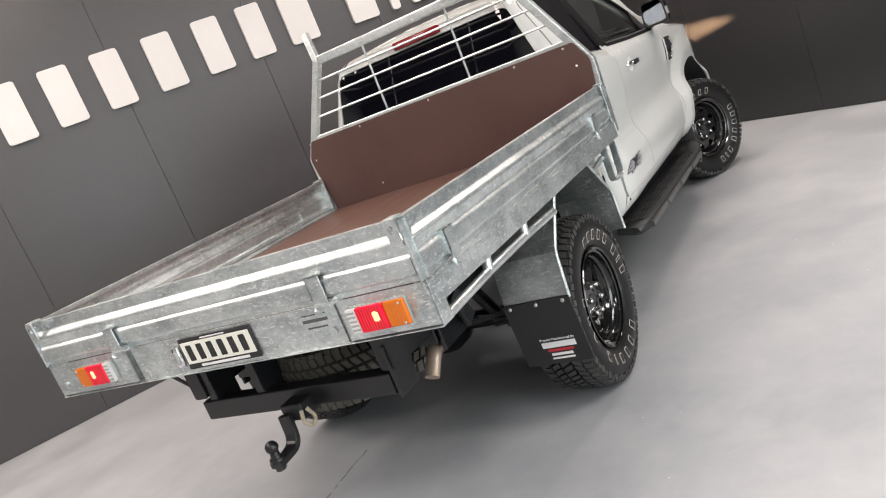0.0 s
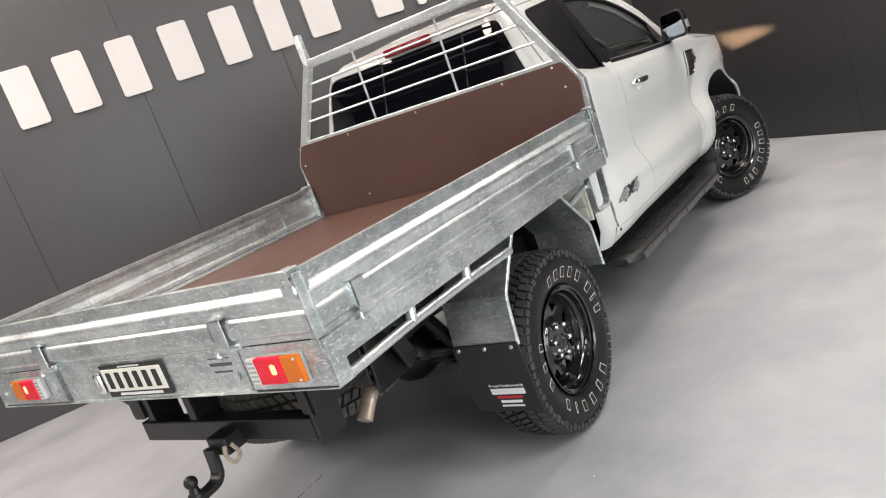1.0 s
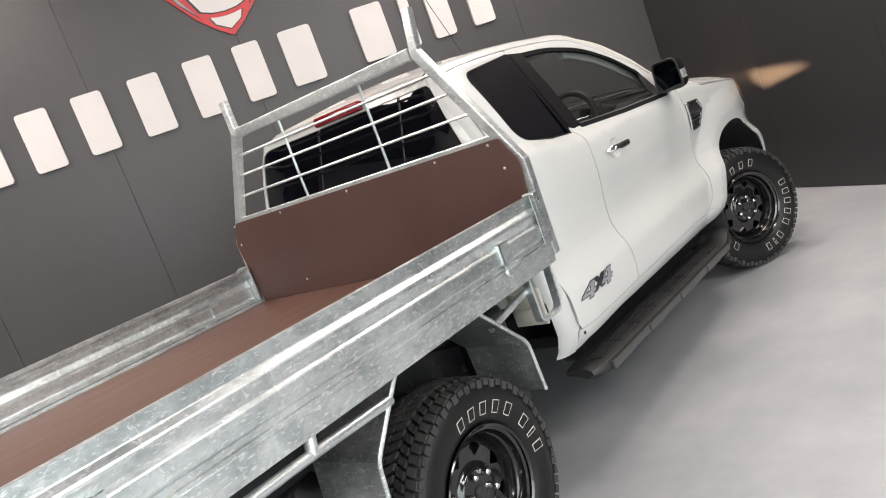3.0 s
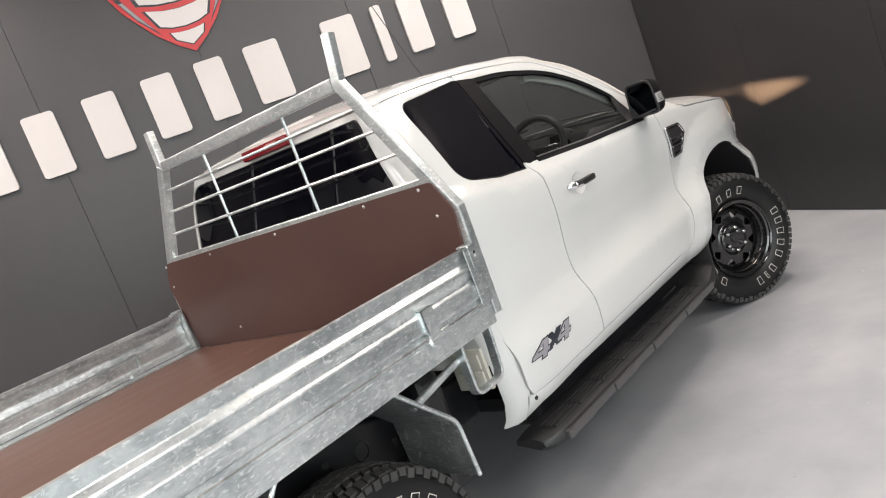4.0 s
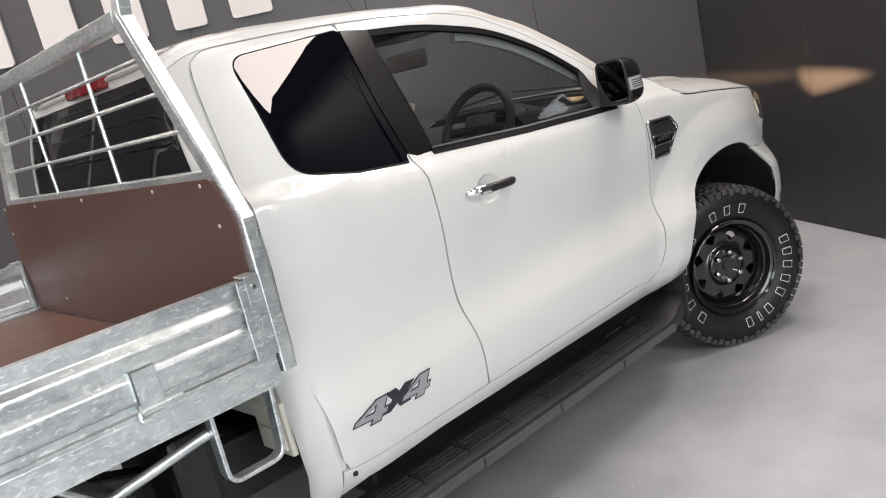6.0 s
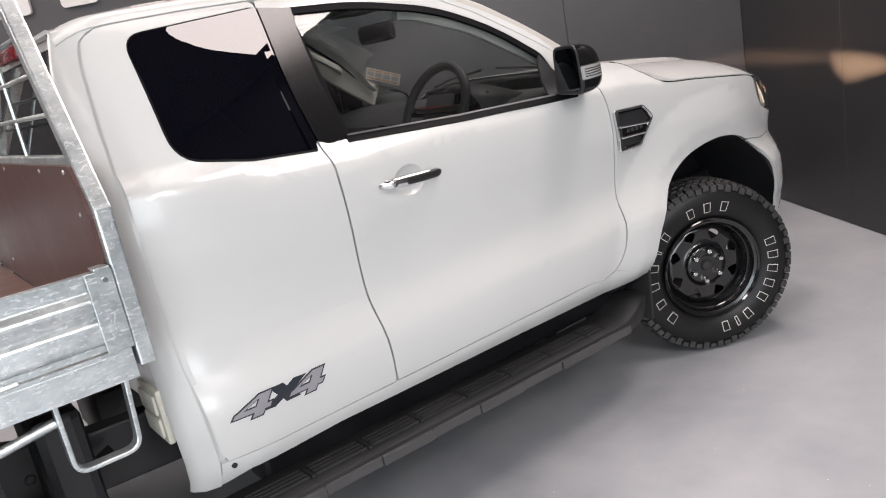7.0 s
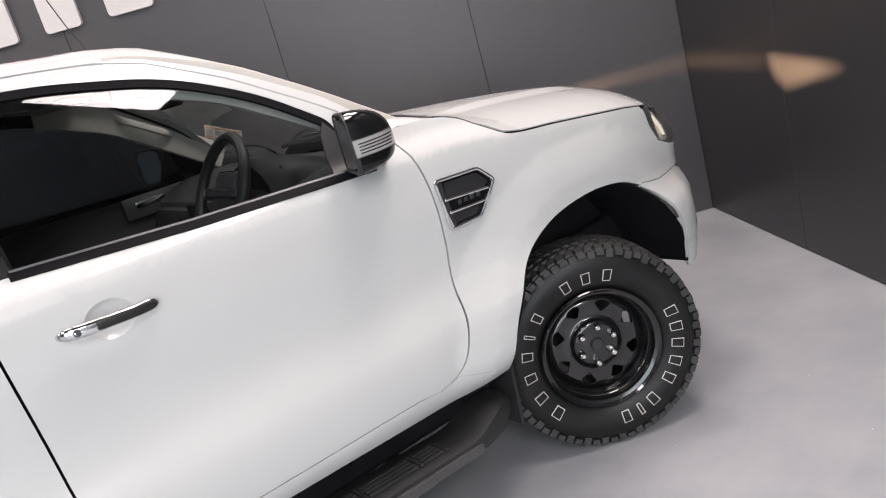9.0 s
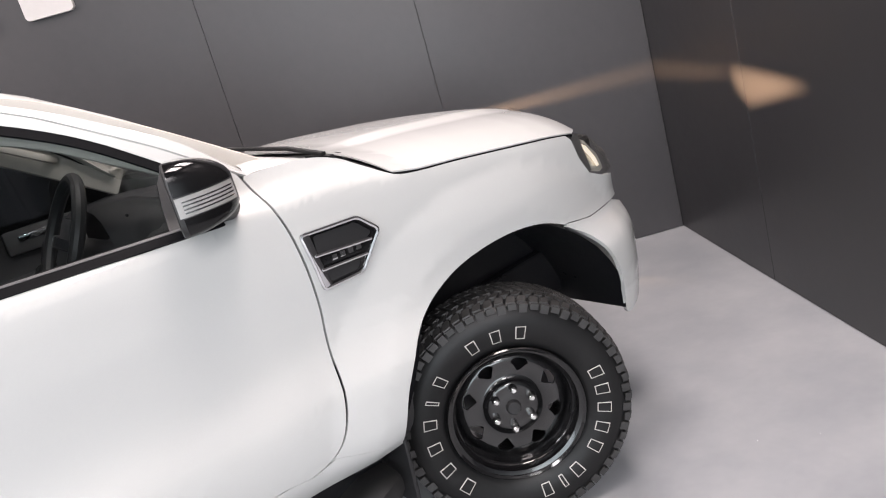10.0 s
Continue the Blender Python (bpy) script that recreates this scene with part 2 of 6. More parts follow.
INK_RED = material("red_print", (0.50, 0.02, 0.03), (0.42, 0.02, 0.03), (0.5, 0.6), 0, 5, 90, 0.0)
DECAL_GREY = material("decal_grey", (0.23, 0.225, 0.24), (0.27, 0.265, 0.28), (0.3, 0.4), 0, 5, 90, 0.0)
DECAL_DARK = material("decal_dark", (0.018, 0.022, 0.030), (0.024, 0.028, 0.036), (0.3, 0.4), 0, 5, 90, 0.0)
FLAP = material("rubber_flap", (0.009, 0.009, 0.010), (0.015, 0.015, 0.016), (0.5, 0.65), 0, 4, 120, 0.05)
BEIGE = material("headliner_cloth", (0.56, 0.53, 0.48), (0.50, 0.47, 0.43), (0.8, 0.95), 0, 4, 300, 0.05)
DASH = material("dash_plastic", (0.030, 0.030, 0.033), (0.045, 0.045, 0.048), (0.5, 0.7), 0, 4, 260, 0.08)
SEAT = material("seat_cloth", (0.020, 0.020, 0.022), (0.035, 0.034, 0.035), (0.8, 0.95), 0, 4, 200, 0.15)
ROPE = material("worn_cable", (0.42, 0.37, 0.28), (0.25, 0.21, 0.15), (0.7, 0.9), 0, 30, 120, 0.1)
SEAL = material("window_rubber", (0.005, 0.005, 0.006), (0.007, 0.007, 0.008), (0.55, 0.62), 0, 5, 90, 0.0, spec=0.06)


# ---- building helpers ----
def part(name, bm, mat, parent=None, label="", smooth=True, angle=35, m=None):
    """Links a bmesh as one mesh object, under a thing or a part when parent is given."""
    bmesh.ops.recalc_face_normals(bm, faces=bm.faces)
    if m is not None:
        bm.transform(m)
    me = bpy.data.meshes.new(name)
    for f in bm.faces:
        f.smooth = smooth
    if smooth:
        for e in bm.edges:
            if len(e.link_faces) == 2 and e.calc_face_angle(0) > radians(angle):
                e.smooth = False
    bm.to_mesh(me)
    bm.free()
    me.materials.append(mat)
    ob = new(name, me)
    if parent:
        ob.parent = parent
    return tagged(ob, label)


def box(bm, x0, x1, y0, y1, z0, z1, bevel=0.0, m=None):
    r = bmesh.ops.create_cube(bm, size=1)
    vs = r["verts"]
    bmesh.ops.scale(bm, vec=(x1 - x0, y1 - y0, z1 - z0), verts=vs)
    bmesh.ops.translate(bm, vec=((x0 + x1) / 2, (y0 + y1) / 2, (z0 + z1) / 2), verts=vs)
    if bevel:
        es = list({e for v in vs for e in v.link_edges})
        out = bmesh.ops.bevel(bm, geom=es, offset=bevel, segments=2, affect="EDGES", profile=0.5)
        vs = out["verts"]
    if m is not None:
        bmesh.ops.transform(bm, matrix=m, verts=list({v for v in vs}))
    return vs


def boxed(bevel, *dims, m=None):
    bm = bmesh.new()
    box(bm, *dims, bevel=bevel, m=m)
    return bm


def sweep(bm, pts, section, closed=False, up=(0, 0, 1), cap=True):
    """Carries a closed section [(side, up)] along a line of points, mitred at the bends."""
    pts = [Vector(p) for p in pts]
    n = len(pts)
    rings = []
    for i, p in enumerate(pts):
        a = pts[i] - pts[i - 1] if i or closed else pts[1] - pts[0]
        b = pts[(i + 1) % n] - pts[i] if i < n - 1 or closed else pts[-1] - pts[-2]
        a, b = a.normalized(), b.normalized()
        t = (a + b).normalized()
        side = t.cross(Vector(up))
        if side.length < 1e-4:
            side = t.cross(Vector((1, 0, 0)))
        side.normalize()
        over = side.cross(t).normalized()
        bend = (b - a)
        k = 1 / max(0.35, a.dot(t))
        bn = bend.normalized() if bend.length > 1e-5 else None
        ring = []
        for s, u in section:
            v = side * s + over * u
            if bn:
                v = v + bn * v.dot(bn) * (k - 1)
            ring.append(bm.verts.new(p + v))
        rings.append(ring)
    m = len(section)
    for i in range(n if closed else n - 1):
        r0, r1 = rings[i], rings[(i + 1) % n]
        for j in range(m):
            bm.faces.new((r0[j], r0[(j + 1) % m], r1[(j + 1) % m], r1[j]))
    if cap and not closed:
        bm.faces.new(rings[0][::-1])
        bm.faces.new(rings[-1])
    return bm


def circle(r, n=10):
    return [(r * math.cos(2 * math.pi * k / n), r * math.sin(2 * math.pi * k / n)) for k in range(n)]


def oblong(w, h, r=0.004, seg=3):
    out = []
    for cx, cy, a0 in ((w / 2 - r, h / 2 - r, 0), (-w / 2 + r, h / 2 - r, 90), (-w / 2 + r, -h / 2 + r, 180), (w / 2 - r, -h / 2 + r, 270)):
        for k in range(seg):
            a = radians(a0 + 90 * k / (seg - 1))
            out.append((cx + r * math.cos(a), cy + r * math.sin(a)))
    return out


def bent(pts, r, seg=5):
    """Rounds the inner corners of a line of points."""
    pts = [Vector(p) for p in pts]
    out = [pts[0]]
    for a, b, c in zip(pts, pts[1:], pts[2:]):
        d0, d1 = (a - b).normalized(), (c - b).normalized()
        q = min(r, (a - b).length * 0.45, (c - b).length * 0.45)
        p0, p1 = b + d0 * q, b + d1 * q
        for k in range(seg + 1):
            u = k / seg
            out.append(p0 * (1 - u) ** 2 + b * 2 * u * (1 - u) + p1 * u * u)
    return out + [pts[-1]]


def tube(pts, section, up=(0, 0, 1), r=0.0, closed=False):
    bm = bmesh.new()
    return sweep(bm, bent(pts, r) if r else pts, section, closed, up)


def lathe(bm, profile, n=64, close=False):
    """Turns a profile of (radius, y) about the y axis."""
    rings = []
    for r, y in profile:
        if r < 1e-5:
            rings.append([bm.verts.new((0, y, 0))])
        else:
            rings.append([bm.verts.new((r * math.cos(2 * math.pi * k / n), y, r * math.sin(2 * math.pi * k / n))) for k in range(n)])
    pairs = list(zip(rings, rings[1:])) + ([(rings[-1], rings[0])] if close else [])
    for a, b in pairs:
        for k in range(n):
            k2 = (k + 1) % n
            if len(a) == 1 and len(b) > 1:
                bm.faces.new((a[0], b[k], b[k2]))
            elif len(b) == 1 and len(a) > 1:
                bm.faces.new((a[k], a[k2], b[0]))
            elif len(a) > 1:
                bm.faces.new((a[k], a[k2], b[k2], b[k]))
    return bm


def rounded(pts, seg=6):
    """A closed outline from corners (x, z, radius)."""
    out = []
    n = len(pts)
    for i in range(n):
        a, b, c = Vector(pts[i - 1][:2]), Vector(pts[i][:2]), Vector(pts[(i + 1) % n][:2])
        r = pts[i][2] if len(pts[i]) > 2 else 0
        if r < 1e-4:
            out.append(tuple(b))
            continue
        d0, d1 = (a - b).normalized(), (c - b).normalized()
        q = min(r, (a - b).length * 0.48, (c - b).length * 0.48)
        p0, p1 = b + d0 * q, b + d1 * q
        for k in range(seg + 1):
            u = k / seg
            out.append(tuple(p0 * (1 - u) ** 2 + b * 2 * u * (1 - u) + p1 * u * u))
    return out


def spline(pts, per=6):
    """A smooth open line through the points."""
    p = [Vector(q) for q in pts]
    p = [p[0] * 2 - p[1]] + p + [p[-1] * 2 - p[-2]]
    out = []
    for i in range(1, len(p) - 2):
        for k in range(per):
            t = k / per
            a, b, c, d = p[i - 1], p[i], p[i + 1], p[i + 2]
            out.append(tuple(0.5 * (2 * b + (c - a) * t + (2 * a - 5 * b + 4 * c - d) * t * t + (3 * b - a - 3 * c + d) * t ** 3)))
    return out + [tuple(p[-2])]


def plate2d(outline, holes, thick, seg_up=None):
    """A flat plate in x and z with holes, of some thickness along y."""
    bm = bmesh.new()
    es = []
    for loop in [outline] + list(holes):
        vs = [bm.verts.new((x, 0, z)) for x, z in loop]
        es += [bm.edges.new((vs[i - 1], vs[i])) for i in range(len(vs))]
    bmesh.ops.triangle_fill(bm, use_beauty=True, use_dissolve=False, edges=es)
    r = bmesh.ops.extrude_face_region(bm, geom=list(bm.faces))
    bmesh.ops.translate(bm, vec=(0, thick, 0), verts=[g for g in r["geom"] if isinstance(g, bmesh.types.BMVert)])
    return bm


def words(name, text, size, m, mat, parent, depth=0.0006):
    cu = bpy.data.curves.new(name, "FONT")
    cu.body, cu.size, cu.extrude, cu.align_x, cu.align_y = text, size, depth, "CENTER", "CENTER"
    ob = new(name, cu)
    me = bpy.data.meshes.new_from_object(ob.evaluated_get(bpy.context.evaluated_depsgraph_get()))
    bpy.data.objects.remove(ob)
    bpy.data.curves.remove(cu)
    me.transform(m)
    me.materials.append(mat)
    ob = new(name, me)
    ob.parent = parent
    return ob


# ---- the showroom ----
WALL_Y, WALL_X = 3.53, 4.64
floor = tagged(part("floor", boxed(0, -9.6, 5.2, -8.2, 4.2, -0.2, 0, m=ROOM), FLOOR, smooth=False),
               "pale grey painted concrete floor with faint scuffs", "floor", kind="structure")
wall_long = tagged(part("wall_long", boxed(0, -9.6, WALL_X + 0.02, WALL_Y + 0.012, WALL_Y + 0.2, 0, CEIL, m=ROOM), INK, smooth=False),
                   "long charcoal panelled wall carrying a raised sign", "wall", kind="structure")
wall_end = tagged(part("wall_end", boxed(0, WALL_X + 0.012, WALL_X + 0.2, -8.2, WALL_Y + 0.012, 0, CEIL, m=ROOM), INK, smooth=False),
                  "charcoal panelled end wall lit by a headlamp", "wall", kind="structure")
tagged(part("ceiling", boxed(0, -9.6, 5.2, -8.2, 4.2, CEIL, CEIL + 0.2, m=ROOM), BLACKROOM, smooth=False),
       "dark painted ceiling with square light panels", "ceiling", kind="structure")
tagged(part("wall_back", boxed(0, -9.6, -9.4, -8.2, 4.2, 0, CEIL, m=ROOM), FILL_WALL, smooth=False),
       "unseen pale wall bouncing fill light into the showroom", "wall", kind="structure")
bm = bmesh.new()
for d in ((-9.6, -4.6, 0, CEIL), (2.6, 5.2, 0, CEIL), (-4.6, 2.6, 3.3, CEIL)):
    box(bm, d[0], d[1], -8.2, -8.0, d[2], d[3], m=ROOM)
tagged(part("wall_street", bm, FILL_WALL, smooth=False), "unseen pale fill wall with a wide open roller door", "wall", kind="structure")

SEAMS = [3.31 - 1.247 * k for k in range(10)]
edges = [WALL_X] + [s for s in SEAMS if s < WALL_X - 0.2]
for a, b in zip(edges[1:], edges):
    part("wall_panel", boxed(0.0015, a + 0.0015, b - 0.0015, WALL_Y, WALL_Y + 0.012, 0.004, CEIL - 0.004, m=ROOM), WALL, wall_long, smooth=False)
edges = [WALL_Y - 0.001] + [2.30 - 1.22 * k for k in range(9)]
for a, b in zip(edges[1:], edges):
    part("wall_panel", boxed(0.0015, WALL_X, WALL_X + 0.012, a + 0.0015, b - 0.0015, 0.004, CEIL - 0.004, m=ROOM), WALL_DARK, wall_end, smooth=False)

for px, py, watts in PANELS:
    lamp = tagged(new("ceiling_light"), "square ceiling light panel in a thin frame, out of view", "ceiling light", "showroom ceiling lights")
    lamp.matrix_world = ROOM @ pose(px, py, CEIL)
    part("housing", boxed(0.004, -0.54, 0.54, -0.66, 0.66, -0.06, 0.0), PLASTIC, lamp, smooth=False)

# raised letters of the wall sign, as plain blocks of their size
SIGN_Z, SIGN_H = 2.28, 0.47
SIGN = [(-4.83, -4.47), (-4.40, -4.04), (-3.96, -3.60), (-3.50, -3.12), (-3.03, -2.66), (-2.59, -2.24), (-2.18, -1.74),
        (-1.49, -1.05), (-0.99, -0.85), (-0.76, -0.44), (-0.35, -0.02)]
for a, b in SIGN:
    a, b = 3.157 + 0.955 * (a + 0.12 * (b - a)), 3.157 + 0.955 * (b - 0.20 * (b - a))
    bm = plate2d(rounded([(a, SIGN_Z, .03), (b, SIGN_Z, .03), (b, SIGN_Z + SIGN_H, .03), (a, SIGN_Z + SIGN_H, .03)], 4), [], 0.032)
    bmesh.ops.translate(bm, vec=(0, WALL_Y - 0.032, 0), verts=bm.verts)
    tagged(part("sign_block", bm, SIGN_WHITE, smooth=False, m=ROOM), "thick white raised sign block on the charcoal wall", "sign block", "wall sign")
shield = tagged(new("wall_emblem"), "red and white shield emblem above the wall sign", "emblem")
SX = 3.157 + 0.955 * -2.47


def shield_outline(k, dz=0.0):
    pts = [(0, 2.87), (0.12, 2.955), (0.25, 3.075), (0.41, 3.29), (0.52, 3.52), (0.58, 3.82), (0.30, 3.90), (0, 3.86), (-0.30, 3.90), (-0.58, 3.82), (-0.52, 3.52), (-0.41, 3.29), (-0.25, 3.075), (-0.12, 2.955)]
    return [(SX + x * k, 3.39 + (z - 3.42) * k + dz) for x, z in pts]


def wall_plate(name, outline, mat, y0, th, label=""):
    bm = plate2d(outline, [], th)
    bmesh.ops.translate(bm, vec=(0, y0 - th, 0), verts=bm.verts)
    return part(name, bm, mat, shield, label, smooth=False, m=ROOM)


wall_plate("backing", shield_outline(1.0), SIGN_RED, WALL_Y, 0.020, "red shield")


def on_shield(pts, k=1.0):
    """Points about the shield's tip, grown by k about their middle."""
    cx, cz = sum(p[0] for p in pts) / len(pts), sum(p[1] for p in pts) / len(pts)
    return [(SX + cx + (x - cx) * k, 2.84 + cz + (z - cz) * k) for x, z in pts]


FOOT = [(0, 0.058), (0.105, 0.118), (0.132, 0.180), (0.07, 0.168), (0, 0.164), (-0.07, 0.168), (-0.132, 0.180), (-0.105, 0.118)]
BELT = [(0, 0.205), (0.10, 0.215), (0.185, 0.245), (0.25, 0.385), (0.12, 0.352), (0, 0.342), (-0.12, 0.352), (-0.25, 0.385), (-0.185, 0.245), (-0.10, 0.215)]
HEAD = [(0, 0.40), (0.14, 0.412), (0.275, 0.445), (0.33, 0.66), (0.16, 0.62), (0, 0.61), (-0.16, 0.62), (-0.33, 0.66), (-0.275, 0.445), (-0.14, 0.412)]
for piece in (FOOT, BELT, HEAD):
    wall_plate("band_edge", on_shield(piece, 1.10), DECAL_DARK, WALL_Y - 0.020, 0.003, "dark edge of a band")
    wall_plate("band", on_shield(piece), SIGN_WHITE, WALL_Y - 0.023, 0.004, "white band")
for q in (-1, 1):
    rim = [(q * x, z) for x, z in ((0.200, 0.190), (0.325, 0.335), (0.430, 0.52), (0.395, 0.52), (0.300, 0.350))]
    wall_plate("rim_stripe", on_shield(rim if q > 0 else rim[::-1], 1.08), DECAL_DARK, WALL_Y - 0.020, 0.003, "dark rim stripe")
    wall_plate("rim_stripe", on_shield(rim if q > 0 else rim[::-1], 0.80), DECAL_GREY, WALL_Y - 0.023, 0.003, "grey rim stripe")

# ---- the truck ----
YC = -0.02
truck = tagged(new("utility_truck"), "white extra-cab truck with a galvanised flat deck on the floor", "truck")
TRAY = Matrix(((1, 0, 0, 0), (0, 1, 0, 0), (-0.017, 0, 1, 0), (0, 0, 0, 1)))       # the deck falls a little towards the nose
TY = -0.02
B0, B1, R0 = 1.05, 1.24, 0.965                         # board bottom and top, rail bottom
XR, XF, HW = -1.36, 0.70, 0.945

# deck
deck = part("deck", boxed(0.002, XR + 0.03, XF + 0.01, TY - HW + 0.055, TY + HW - 0.055, B0 - 0.03, B0 - 0.012), DECK_PLY, truck, "brown film-faced plywood deck floor", smooth=False, m=TRAY)
for y in (TY - HW + 0.045, TY + HW - 0.045):
    part("deck_edge_strip", boxed(0.001, XR + 0.03, XF, y - 0.009, y + 0.009, B0 - 0.03, B0 - 0.006), ZINC, truck, "galvanised deck edging", smooth=False, m=TRAY)

# pressed drop side: offsets outward down the board
BOARD = [(0.190, 0.0), (0.150, 0.0), (0.146, 0.002), (0.132, 0.015), (0.126, 0.018), (0.119, 0.018), (0.090, 0.010), (0.084, 0.010), (0.076, 0.016), (0.071, 0.018), (0.030, 0.019), (0.024, 0.017), (0.016, 0.006), (0.0, 0.006)]


def board(length, thick=0.004):
    """A drop side along x from 0 to length, outer face towards -y."""
    bm = bmesh.new()
    prof = [(-d, z) for z, d in BOARD]
    prof = [(0.026, 0.172), (0.026, 0.190)] + prof                     # top lip folded inward
    loop = prof + [(y + thick, z) for y, z in reversed(prof[2:])] + [(0.022, 0.186), (0.022, 0.172)]
    a = [bm.verts.new((0, y, z)) for y, z in loop]
    b = [bm.verts.new((length, y, z)) for y, z in loop]
    n = len(loop)
    for i in range(n):
        bm.faces.new((a[i], a[(i + 1) % n], b[(i + 1) % n], b[i]))
    bm.faces.new(a[::-1])
    bm.faces.new(b)
    return bm


def fasten(parent, m):
    """Over-centre catch of a drop side: folded keeper plate, pin and hook."""
    bm = bmesh.new()
    box(bm, -0.028, 0.028, -0.031, -0.026, -0.005, 0.098, 0.001)
    box(bm, -0.028, -0.024, -0.031, 0.0, 0.02, 0.098, 0.001)
    box(bm, -0.028, 0.028, -0.031, 0.0, 0.094, 0.098, 0.001)
    keep = part("latch_keeper", bm, ZINC, parent, "folded zinc latch plate", smooth=False, m=m)
    bm = bmesh.new()
    sweep(bm, bent([(0.07, -0.024, 0.005), (-0.03, -0.028, 0.005), (-0.034, -0.034, -0.016), (-0.012, -0.034, -0.020)], 0.012), circle(0.0065, 8))
    box(bm, 0.015, 0.045, -0.024, 0.0, -0.006, 0.014, 0.002)
    part("latch_pin", bm, ZINC_TUBE, keep, m=m)


def corner_catch(parent, m):
    """A bent plate with a slot that drops over a stud."""
    slot = rounded([(0.006, -0.040, .006), (0.020, -0.040, .006), (0.020, -0.014, .006), (0.006, -0.014, .006)], 3)
    bm = plate2d(rounded([(-0.006, -0.074, .008), (0.032, -0.074, .008), (0.032, 0.006, .010), (-0.006, 0.006, .010)], 4), [slot], 0.006)
    bmesh.ops.translate(bm, vec=(0, -0.040, 0), verts=bm.verts)
    box(bm, -0.006, 0.032, -0.038, 0.010, 0.001, 0.007, 0.002)
    c = part("corner_catch", bm, ZINC_TUBE, parent, "zinc corner catch with a slot", smooth=False, m=m)
    bm = bmesh.new()
    bmesh.ops.create_cone(bm, cap_ends=True, segments=12, radius1=0.006, radius2=0.006, depth=0.03, matrix=pose(0.013, -0.030, -0.022, 90, 0, 0))
    part("catch_stud", bm, BRIGHT_NUT, c, m=m)


def end_post(bm, x, y0, y1):
    box(bm, x - 0.004, x + 0.004, y0, y1, B0 + 0.002, B1 + 0.002, 0.001)


for side, nm in ((-1, "side_board"), (1, "side_board")):
    m = TRAY @ (pose(XR + 0.012, TY - HW, B0) if side < 0 else pose(XF - 0.005, TY + HW, B0, 0, 0, 180))
    sb = part(nm, board(XF - XR - 0.02), ZINC, truck, "pressed galvanised drop side", smooth=False, m=m)
    yo = TY + side * HW
    for x in (XR + 0.010, XF + 0.002):
        bm = bmesh.new()
        end_post(bm, x, min(yo + side * 0.016, yo - side * 0.03), max(yo + side * 0.016, yo - side * 0.03))
        part("end_plate", bm, ZINC, sb, smooth=False, m=TRAY)
    part("end_cover", boxed(0.002, XF - 0.040, XF + 0.022, min(yo + side * 0.0205, yo + side * 0.026), max(yo + side * 0.0205, yo + side * 0.026), B0 - 0.004, B1 + 0.004), ZINC, sb, "flat galvanised end cover", smooth=False, m=TRAY)
    for lx in (0.175, 1.755):
        if side < 0:
            fasten(sb, TRAY @ pose(XR + lx, TY - HW, B0 - 0.002))
        else:
            fasten(sb, TRAY @ pose(XR + lx, TY + HW, B0 - 0.002, 0, 0, 180))
    corner_catch(sb, TRAY @ (pose(XF - 0.012, TY - HW + 0.012, B1 + 0.004) if side < 0 else pose(XF + 0.006, TY + HW - 0.012, B1 + 0.004, 0, 0, 180)))

tail = part("tailgate", board(2 * HW - 0.006), ZINC, truck, "pressed galvanised tailgate", smooth=False, m=TRAY @ pose(XR, TY + HW - 0.003, B0, 0, 0, -90))
for y in (-0.60, 0.44):
    fasten(tail, TRAY @ pose(XR, y, B0 - 0.002, 0, 0, -90))
for y, s in ((TY - HW, 1), (TY + HW, -1)):
    corner_catch(tail, TRAY @ pose(XR + 0.004, y + s * 0.028, B1 + 0.004, 0, 0, -90))
for y in (TY - HW - 0.010, TY + HW + 0.002):
    part("end_plate", boxed(0.001, XR - 0.021, XR + 0.026, y, y + 0.008, B0, B1 - 0.004), ZINC, tail, smooth=False, m=TRAY)

# coaming rails: folded channels under the boards
for side in (-1, 1):
    y = TY + side * (HW + 0.012)
    bm = bmesh.new()
    c = [(0, R0), (0, B0 - 0.004), (0.05, B0 - 0.004), (0.05, B0 - 0.010), (0.005, B0 - 0.010), (0.005, R0 + 0.005), (0.03, R0 + 0.005), (0.03, R0)]
    a = [bm.verts.new((XR, y - side * u, z)) for u, z in c]
    b = [bm.verts.new((XF + 0.015, y - side * u, z)) for u, z in c]
    for i in range(len(c)):
        bm.faces.new((a[i], a[(i + 1) % len(c)], b[(i + 1) % len(c)], b[i]))
    bm.faces.new(a)
    bm.faces.new(b[::-1])
    # weld line and hinge lip
    box(bm, XR + 0.02, XF, min(y, y + side * 0.003), max(y, y + side * 0.003), B0 - 0.020, B0 - 0.014, 0.001)
    part("side_rail", bm, ZINC, truck, "galvanised coaming rail", smooth=False, m=TRAY)
    # truss under the rail behind the wheel
    yt = TY + side * (HW - 0.006)
    bm = bmesh.new()
    sweep(bm, [(XR + 0.03, yt, 0.911), (-0.97, yt, 0.920), (-0.66, yt, 0.919), (-0.33, yt, 0.910)], circle(0.0165, 14))
    part("lower_rail", bm, ZINC_TUBE, truck, "galvanised tube under the deck edge", m=TRAY)
    for x, z in ((-0.985, 0.920), (-0.645, 0.919)):
        part("strut", tube([(x, yt, z), (x + 0.012, yt, 0.972)], circle(0.018, 14)), ZINC_TUBE, truck, m=TRAY)

